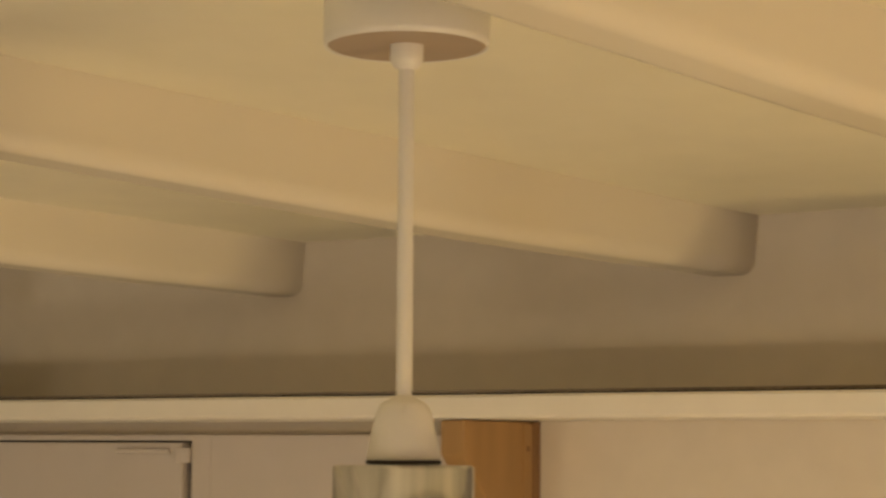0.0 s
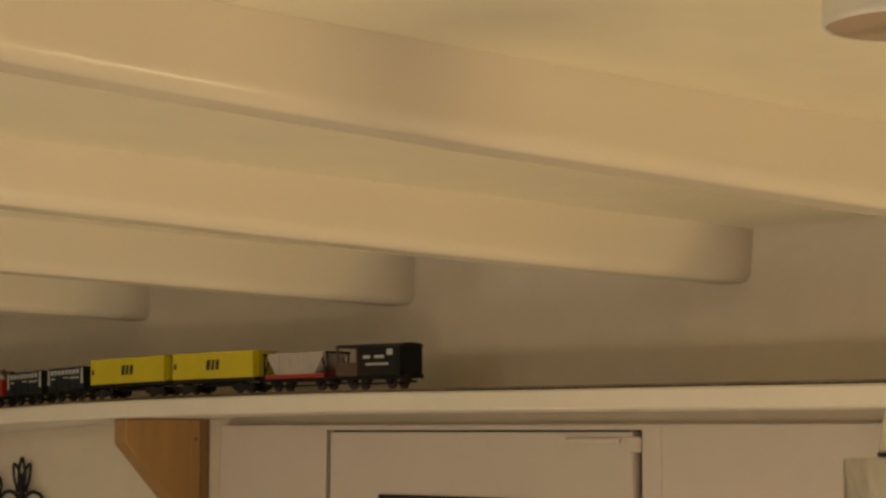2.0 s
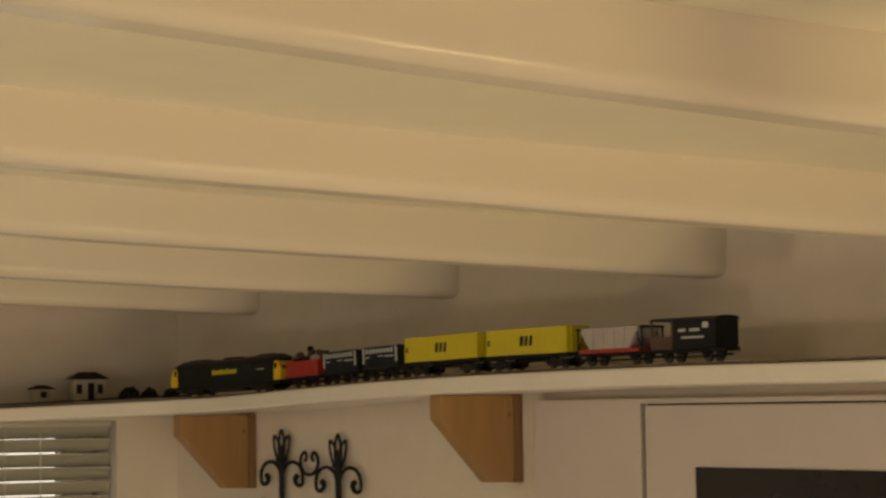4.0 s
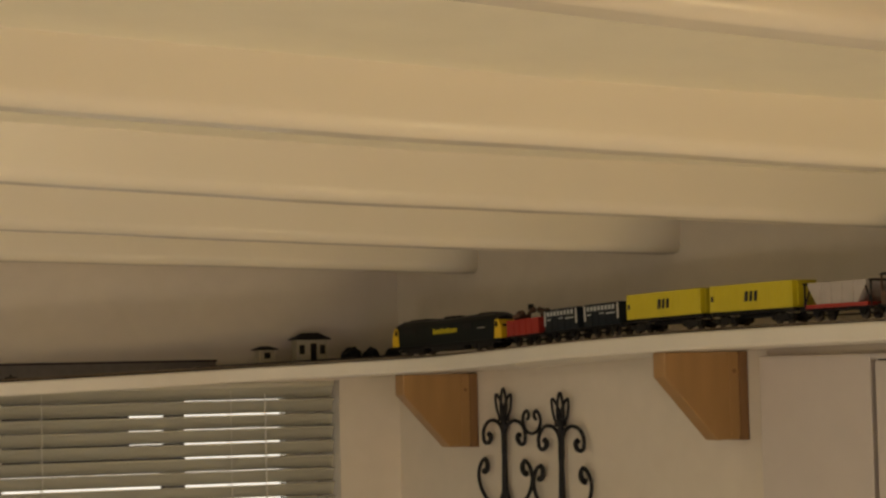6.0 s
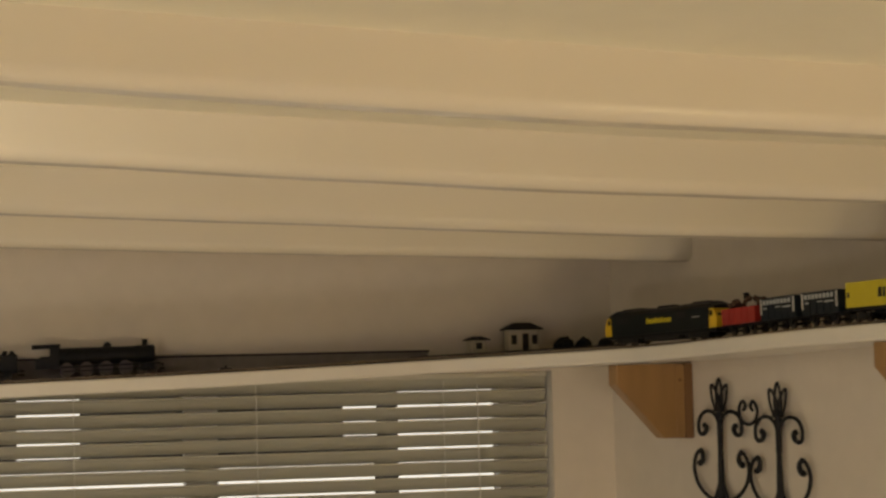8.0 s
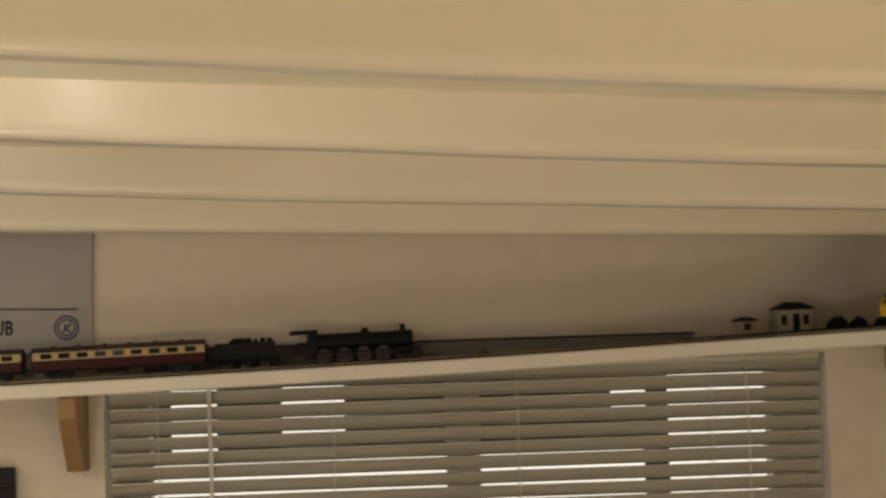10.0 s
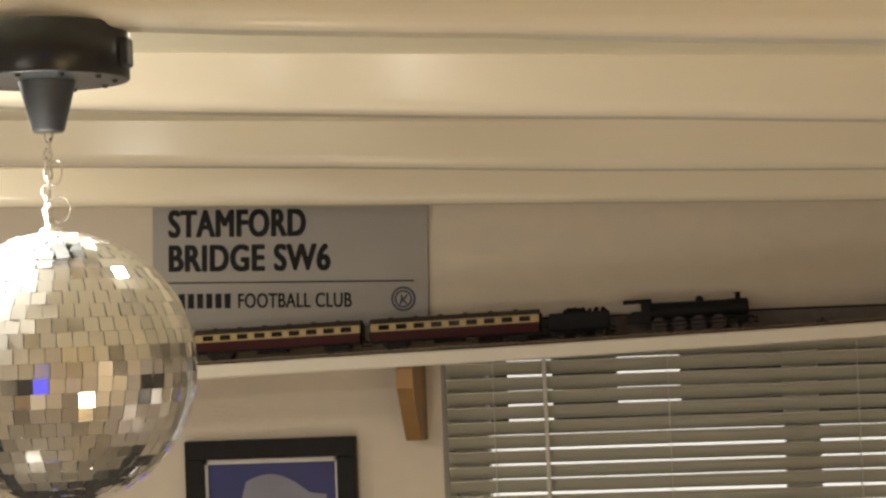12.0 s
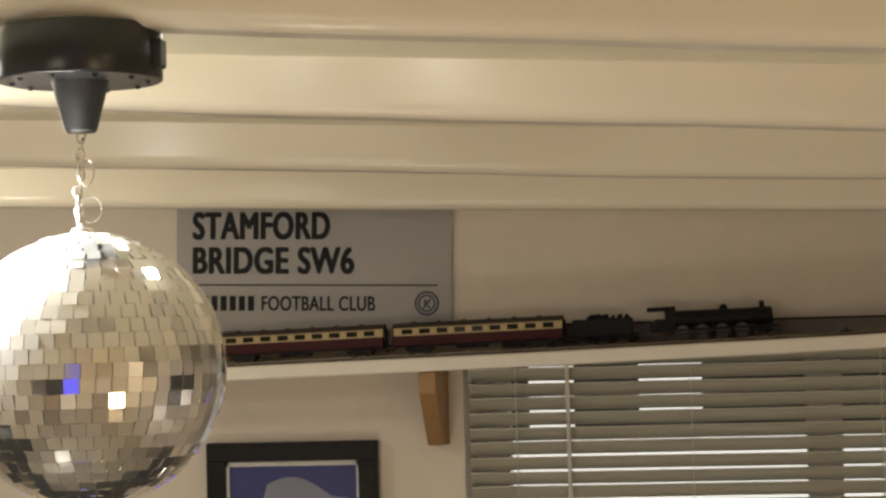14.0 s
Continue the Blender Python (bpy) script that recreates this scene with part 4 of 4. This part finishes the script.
part("cap", lathe(bmesh.new(), [(0.0038, 2.0235), (0.0068, 2.0215), (0.0095, 2.0205), (0.0118, 2.0185), (0.0140, 2.0125), (0.0160, 2.0035), (0.0174, 1.9945), (0.0176, 1.9925), (0.0165, 1.9925)], 40, LX, LY), WHITEPLASTIC, pl, "white lamp holder cap", True)
part("cap_ring", lathe(bmesh.new(), [(0.0165, 1.9926), (0.0180, 1.9924), (0.0180, 1.9908), (0.0165, 1.9905)], 40, LX, LY), GAP, pl, "dark ring")
part("shade", lathe(bmesh.new(), [(0.014, 1.9902), (0.0325, 1.9902), (0.0337, 1.9890), (0.0340, 1.88), (0.0330, 1.88), (0.0325, 1.986), (0.014, 1.987)], 72, LX, LY), CHROME, pl, "chrome cylinder shade with reflected bands painted in")
for f in pl.children[-1].data.polygons:
    f.use_smooth = abs(f.normal.z) < 0.3
part("bulb", lathe(bmesh.new(), [(0.008, 1.940), (0.012, 1.925), (0.015, 1.900), (0.012, 1.885), (0.0001, 1.878)], 24, LX, LY), mat("lit_bulb", (1.0, 0.8, 0.5), 0.5, glow=6.0), pl, "lit warm bulb", True)

# ---- mirror ball ----
MX, MY = -1.700, -1.49
mb = thing("mirror_ball", "mirror ball of square glass tiles on a black motor", "mirror ball")
zb = beam_z(MX, -1.514) - 0.001
part("mounting_plate", box(bmesh.new(), MX - 0.03, MX + 0.04, MY - 0.03, MY + 0.03, zb - 0.001, zb + 0.0050, 0.001), BLACKPLASTIC, mb)
part("motor", lathe(bmesh.new(), [(0.0001, zb + 0.0040), (0.055, zb + 0.0040), (0.0565, zb + 0.0025), (0.0565, zb + 0.0135 - 0.045), (0.0555, zb + 0.0125 - 0.045), (0.0535, zb + 0.0125 - 0.045), (0.0001, zb + 0.0125 - 0.045)], 64, MX, MY), BLACKPLASTIC, mb, "round black motor housing", True)
ZM = zb - 0.0325
part("motor_cone", lathe(bmesh.new(), [(0.0205, ZM + 0.001), (0.0195, ZM - 0.001), (0.011, ZM - 0.0335), (0.0095, ZM - 0.035), (0.0001, ZM - 0.035)], 32, MX, MY), BLACKPLASTIC, mb, "tapered black spindle cover", True)
for i in range(10):
    a = 2 * math.pi * i / 10 + 0.2
    part("screw", lathe(bmesh.new(), [(0.0021, ZM + 0.001), (0.0021, ZM - 0.0012), (0.0012, ZM - 0.0022), (0.0001, ZM - 0.0024)], 10, MX + 0.046 * math.cos(a), MY + 0.046 * math.sin(a)), BLACKPLASTIC, mb)
bm = box(bmesh.new(), MX + 0.05, MX + 0.0605, MY - 0.012, MY + 0.004, zb - 0.026, zb - 0.006, 0.002)
part("socket", bm, BLACKPLASTIC, mb)
BR = 0.0935
BC = Vector((MX + 0.002, MY, 2.0915 - BR))


def ring(cx, cz, rx, rz, turn, thick, lean=0.0):
    pts = []
    for i in range(18):
        a = 2 * math.pi * i / 18
        p = Vector((rx * math.cos(a), 0, rz * math.sin(a)))
        p = Matrix.Rotation(lean, 3, "Y") @ (Matrix.Rotation(turn, 3, "Z") @ p)
        pts.append((MX + cx + p.x, MY + p.y, cz + p.z))
    return tube(bmesh.new(), pts, thick, 6, True)


z = ZM - 0.034
for i in range(10):
    part("chain_link", ring(0.001 * math.sin(i * 1.7) - 0.0004 * i, z - 0.0036, 0.0026, 0.0048, (i % 2) * 1.5 + 0.3, 0.0009, 0.15 * math.sin(i)), STEEL, mb)
    z -= 0.0064
part("split_ring", ring(0.0035, ZM - 0.063, 0.0048, 0.0088, 0.5, 0.0006, 0.15), STEEL, mb)
part("split_ring", ring(0.0055, ZM - 0.088, 0.0078, 0.0088, 0.3, 0.0006, 0.2), STEEL, mb)
bm = lathe(bmesh.new(), [(0.009, BC.z + BR - 0.002), (0.0075, BC.z + BR + 0.002), (0.003, BC.z + BR + 0.0035), (0.0022, BC.z + BR + 0.010), (0.0001, BC.z + BR + 0.0105)], 20, MX, MY)
part("top_cap", bm, STEEL, mb, "metal hanging cap")
bm = bmesh.new()
bmesh.ops.create_uvsphere(bm, u_segments=64, v_segments=40, radius=BR - 0.0016)
bmesh.ops.translate(bm, verts=bm.verts, vec=BC)
part("core", bm, GROUT, mb, "grey ball core", True)
rnd = random.Random(12)
tile = bmesh.new()
h = 0.00485
box(tile, -h, h, -h, h, -0.0021, 0.0)
tile_mesh = mesh("mirror_tile", tile, MIRROR)
rest_v, rest_f = [], []
rows_n = 30
count = 0
for r in range(1, rows_n):
    lat = math.pi / 2 - math.pi * r / rows_n
    n = max(4, int(2 * math.pi * BR * math.cos(lat) / 0.0101))
    off = 0.08 * r + rnd.uniform(0, 0.12)
    for i in range(n):
        a = 2 * math.pi * (i + off) / n
        nrm = Vector((math.cos(lat) * math.cos(a), math.cos(lat) * math.sin(a), math.sin(lat)))
        east = Vector((-math.sin(a), math.cos(a), 0))
        north = nrm.cross(east)
        jit = Euler((rnd.gauss(0, 0.045), rnd.gauss(0, 0.045), rnd.gauss(0, 0.014))).to_matrix().to_4x4()
        m = Matrix(((east.x, north.x, nrm.x, 0), (east.y, north.y, nrm.y, 0), (east.z, north.z, nrm.z, 0), (0, 0, 0, 1)))
        m = Matrix.Translation(BC + nrm * BR) @ m @ jit
        facing = nrm.y < -0.25 and nrm.x > -0.9
        if facing and nrm.z > -0.85 and count < 300 and nrm.x > -0.35:
            t = new("mirror_tile", tile_mesh)
            t.parent, t.matrix_basis = mb, m
            count += 1
        else:
            o = len(rest_v)
            rest_v += [m @ Vector(p) for p in ((-h, -h, -0.002), (h, -h, -0.002), (h, h, -0.002), (-h, h, -0.002), (-h, -h, 0), (h, -h, 0), (h, h, 0), (-h, h, 0))]
            rest_f += [[o + k for k in f] for f in ((4, 5, 6, 7), (0, 1, 5, 4), (1, 2, 6, 5), (2, 3, 7, 6), (3, 0, 4, 7))]
me = bpy.data.meshes.new("mirror_tiles")
me.from_pydata(rest_v, [], rest_f)
me.materials.append(MIRROR)
rest = new("mirror_tiles", me)
rest.parent = mb
tagged(rest, kind="stuff")

# ---- street-style sign standing on the shelf against the wall ----
sg = thing("wall_sign", "grey metal street-style sign with black lettering", "sign", at=pose(-2.0, -0.006, 2.2, 0, 1.75, 0))
part("plate", box(bmesh.new(), -0.023, 0.3745, 0.0, 0.004, -0.170, 0.012, 0.0008), SIGNGREY, sg)


def writing(name, text, x0, x1, z0, z1, parent, material, bold=0.0, space=1.0):
    """Flat lettering that fills the given box, in the built-in font; bold: metres by which strokes are widened."""
    cu = bpy.data.curves.new(name, "FONT")
    cu.body, cu.extrude, cu.size, cu.space_character, cu.resolution_u = text, 0.0, 1.0, space, 6
    tmp = new(name, cu)
    bpy.context.view_layer.update()
    me = bpy.data.meshes.new_from_object(tmp.evaluated_get(bpy.context.evaluated_depsgraph_get()))
    bpy.data.objects.remove(tmp)
    co = [v.co.copy() for v in me.vertices]
    ax, bx = min(c.x for c in co), max(c.x for c in co)
    ay, by = min(c.y for c in co), max(c.y for c in co)
    flat = [(x0 + bold + (c.x - ax) / (bx - ax) * (x1 - x0 - 2 * bold), z0 + bold * 0.6 + (c.y - ay) / (by - ay) * (z1 - z0 - 1.2 * bold)) for c in co]
    polys = [list(p.vertices) for p in me.polygons]
    verts, faces = [], []
    for k, (dx, dz) in enumerate(((0, 0), (-1, 0), (1, 0), (-0.7, 0.6), (0.7, 0.6), (-0.7, -0.6), (0.7, -0.6)) if bold else ((0, 0),)):
        o = len(verts)
        verts += [(x + dx * bold, -0.0006 - 0.00004 * k, z + dz * bold) for x, z in flat]
        faces += [[o + i for i in p] for p in polys]
    out = bpy.data.meshes.new(name)
    out.from_pydata(verts, [], faces)
    out.materials.append(material)
    ob = new(name, out)
    ob.parent = parent
    return ob


writing("top_line", "STAMFORD", 0.0, 0.2005, -0.0395, 0.0005, sg, INK, 0.0021, 1.08)
writing("second_line", "BRIDGE SW6", 0.0005, 0.2355, -0.0885, -0.0495, sg, INK, 0.0021, 1.08)
part("rule", box(bmesh.new(), 0.0, 0.354, -0.0009, 0.0, -0.1050, -0.1030), INK, sg)
for i in range(7):
    part("club_name_bar", box(bmesh.new(), 0.002 + i * 0.0133, 0.002 + i * 0.0133 + 0.0088, -0.0008, 0.0, -0.1405, -0.1195), INK, sg)
writing("third_line", "FOOTBALL CLUB", 0.1015, 0.2655, -0.1405, -0.1195, sg, INK, 0.0006, 1.05)
bm = bmesh.new()
pr = [(0.339 + 0.0175 * math.cos(2 * math.pi * i / 40), -0.1295 + 0.0175 * math.sin(2 * math.pi * i / 40)) for i in range(40)]
prism(bm, pr, -0.0009, 0.0)
badge = part("round_badge", bm, NAVY, sg, "round navy badge with a pale ring")
bm = bmesh.new()
tube(bm, [(0.339 + 0.0135 * math.cos(2 * math.pi * i / 40), -0.0009, -0.1295 + 0.0135 * math.sin(2 * math.pi * i / 40)) for i in range(40)], 0.0011, 5, True)
part("badge_ring", bm, SIGNGREY, badge)
pr = [(0.339 + 0.0098 * math.cos(2 * math.pi * i / 30), -0.1295 + 0.0098 * math.sin(2 * math.pi * i / 30)) for i in range(30)]
part("badge_centre", prism(bmesh.new(), pr, -0.0013, -0.0009), SIGNGREY, badge)
bm = bmesh.new()
tube(bm, [(0.3345, -0.0016, -0.1365), (0.337, -0.0016, -0.130), (0.3365, -0.0016, -0.124)], 0.0016, 6)
tube(bm, [(0.337, -0.0016, -0.130), (0.342, -0.0016, -0.1275), (0.344, -0.0016, -0.123)], 0.0014, 6)
tube(bm, [(0.338, -0.0016, -0.131), (0.342, -0.0016, -0.1345), (0.3435, -0.0016, -0.137)], 0.0014, 6)
part("badge_device", bm, NAVY, badge)

# ---- framed picture ----
pc = thing("framed_picture", "black framed photograph of a pale arch under blue sky", "picture", at=pose(-1.985, -0.0, 1.870, 0, 0, 0))
bm = bmesh.new()
W, H, F = 0.245, 0.33, 0.027
for x0, x1, z0, z1 in ((0, W, -F, 0), (0, W, -H, -H + F), (0, F, -H + F, -F), (W - F, W, -H + F, -F)):
    box(bm, x0, x1, -0.020, -0.001, z0, z1, 0.0015)
part("frame", bm, FRAMEBLACK, pc)
bm = bmesh.new()
for x0, x1, z0, z1 in ((F, W - F, -F - 0.007, -F), (F, W - F, -H + F, -H + F + 0.007), (F, F + 0.004, -H + F, -F), (W - F - 0.004, W - F, -H + F, -F)):
    box(bm, x0, x1, -0.011, -0.008, z0, z1)
part("mount", bm, MOUNT, pc, "pale mount card")
part("photo", box(bmesh.new(), F, W - F, -0.0075, -0.004, -H + F, -F), PHOTOSKY, pc, "blue photograph")
bm = bmesh.new()
top = []
for i in range(20):
    f = i / 19
    top.append((0.085 + 0.115 * f, -0.068 + 0.022 * math.sin(math.pi * min(1, f * 1.1 + 0.12)) - 0.012 * f))
prism(bm, top + [(0.20, -0.16), (0.075, -0.16), (0.078, -0.085)], -0.0086, -0.0076)
part("pale_arch", bm, PHOTOPALE, pc)

# ---- the unseen room behind: made-up furnishings added for the mirror tiles to reflect ----
OAK = mat("table_oak", (0.22, 0.13, 0.06), 0.4, vary=0.25, grain=40, stretch=(0.1, 1, 1), bump=0.1)
FILLBOWL = mat("fill_lamp_bowl", (1.0, 0.72, 0.34), 0.4, glow=2.5)
BLUEGLOW = mat("blue_reflection_glow", (0.10, 0.09, 0.75), 0.2, vary=0.4, grain=3, glow=1.6)
FABRIC = mat("charcoal_fabric", (0.030, 0.030, 0.034), 0.9, vary=0.3, grain=150, bump=0.4)
# Made-up tables and lamp bodies set under the unseen fill lights.
for x, y, z, watts, size, colour in FILL_LAMPS:
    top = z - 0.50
    tb = thing("round_table", "small round oak table added under an unseen fill lamp", "table", "small round tables", at=pose(x, y, 0))
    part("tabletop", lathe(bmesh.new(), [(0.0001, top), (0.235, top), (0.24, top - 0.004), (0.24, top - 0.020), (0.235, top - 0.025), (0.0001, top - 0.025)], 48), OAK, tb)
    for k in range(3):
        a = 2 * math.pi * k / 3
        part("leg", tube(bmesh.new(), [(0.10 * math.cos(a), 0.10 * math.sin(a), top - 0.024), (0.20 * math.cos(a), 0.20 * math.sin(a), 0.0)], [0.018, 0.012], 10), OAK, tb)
    ul = thing("uplighter_lamp", "added fill lamp, brass with a glowing amber glass bowl", "lamp", "table uplighters", at=pose(x, y, top))
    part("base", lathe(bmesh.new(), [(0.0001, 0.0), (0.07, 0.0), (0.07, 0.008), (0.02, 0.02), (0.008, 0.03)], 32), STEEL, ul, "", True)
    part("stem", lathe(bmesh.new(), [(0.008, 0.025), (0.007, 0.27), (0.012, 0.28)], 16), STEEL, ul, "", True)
    part("bowl", lathe(bmesh.new(), [(0.010, 0.275), (0.05, 0.280), (0.075, 0.295), (0.085, 0.312), (0.082, 0.312), (0.072, 0.298), (0.048, 0.284), (0.010, 0.279)], 40), FILLBOWL, ul, "glowing amber glass bowl", True)
for x, y, watts in DOWNLIGHTS:
    zc = beam_z(x, y) + BEAM_DEEP
    dl = thing("recessed_downlight", "small white recessed ceiling downlight between the beams", "downlight", "recessed downlights")
    part("trim_ring", lathe(bmesh.new(), [(0.018, zc + 0.002), (0.030, zc + 0.002), (0.030, zc - 0.002), (0.026, zc - 0.004), (0.018, zc - 0.003)], 32, x, y), WHITEPLASTIC, dl, "", True)
# Unseen blue glowing panel added to tint the ball's reflections.
tv = thing("television", "wide black unseen screen added so the mirror tiles reflect blue", "television", at=pose(-1.45, -4.6, 1.22))
part("cabinet", box(bmesh.new(), 0, 0.95, 0.001, 0.05, 0, 0.56, 0.004), BLACKPLASTIC, tv)
part("screen", box(bmesh.new(), 0.02, 0.93, 0.0505, 0.052, 0.02, 0.54), BLUEGLOW, tv, "blue glowing panel added for the mirror tiles")
# Unseen black panes added to darken part of the ball's reflections.
wb = tagged(new("window_2"), "white framed window with black glass, added unseen for dark reflections", "window", kind="structure")
for k in range(2):
    x0 = -3.5 + 0.85 * k
    part("pane", box(bmesh.new(), x0, x0 + 0.78, -4.598, -4.590, 0.95, 1.95), BLACKGLASS, wb)
    for a0, a1, b0, b1 in ((x0 - 0.04, x0 + 0.82, 0.91, 0.95), (x0 - 0.04, x0 + 0.82, 1.95, 1.99), (x0 - 0.035, x0, 0.95, 1.95), (x0 + 0.78, x0 + 0.815, 0.95, 1.95)):
        part("frame_bar", box(bmesh.new(), a0, a1, -4.599, -4.575, b0, b1, 0.002), WHITEPLASTIC, wb)
# Made-up dark sofas, out of view, giving the mirror tiles contrast.
sf = thing("sofa", "charcoal fabric sofa against the wall, added unseen for dark reflections", "sofa", "sofas", at=pose(-3.78, -2.6, 0))
part("seat", box(bmesh.new(), 0.02, 0.85, 0.2, 1.8, 0.10, 0.44, 0.04), FABRIC, sf)
part("backrest", box(bmesh.new(), 0.0, 0.22, 0.2, 1.8, 0.44, 0.86, 0.05), FABRIC, sf)
for y in (0.0, 1.8):
    part("arm", box(bmesh.new(), 0.02, 0.85, y, y + 0.2, 0.02, 0.62, 0.05), FABRIC, sf)
copy_thing(sf, pose(-2.75, -0.02, 0, 0, 0, -90))
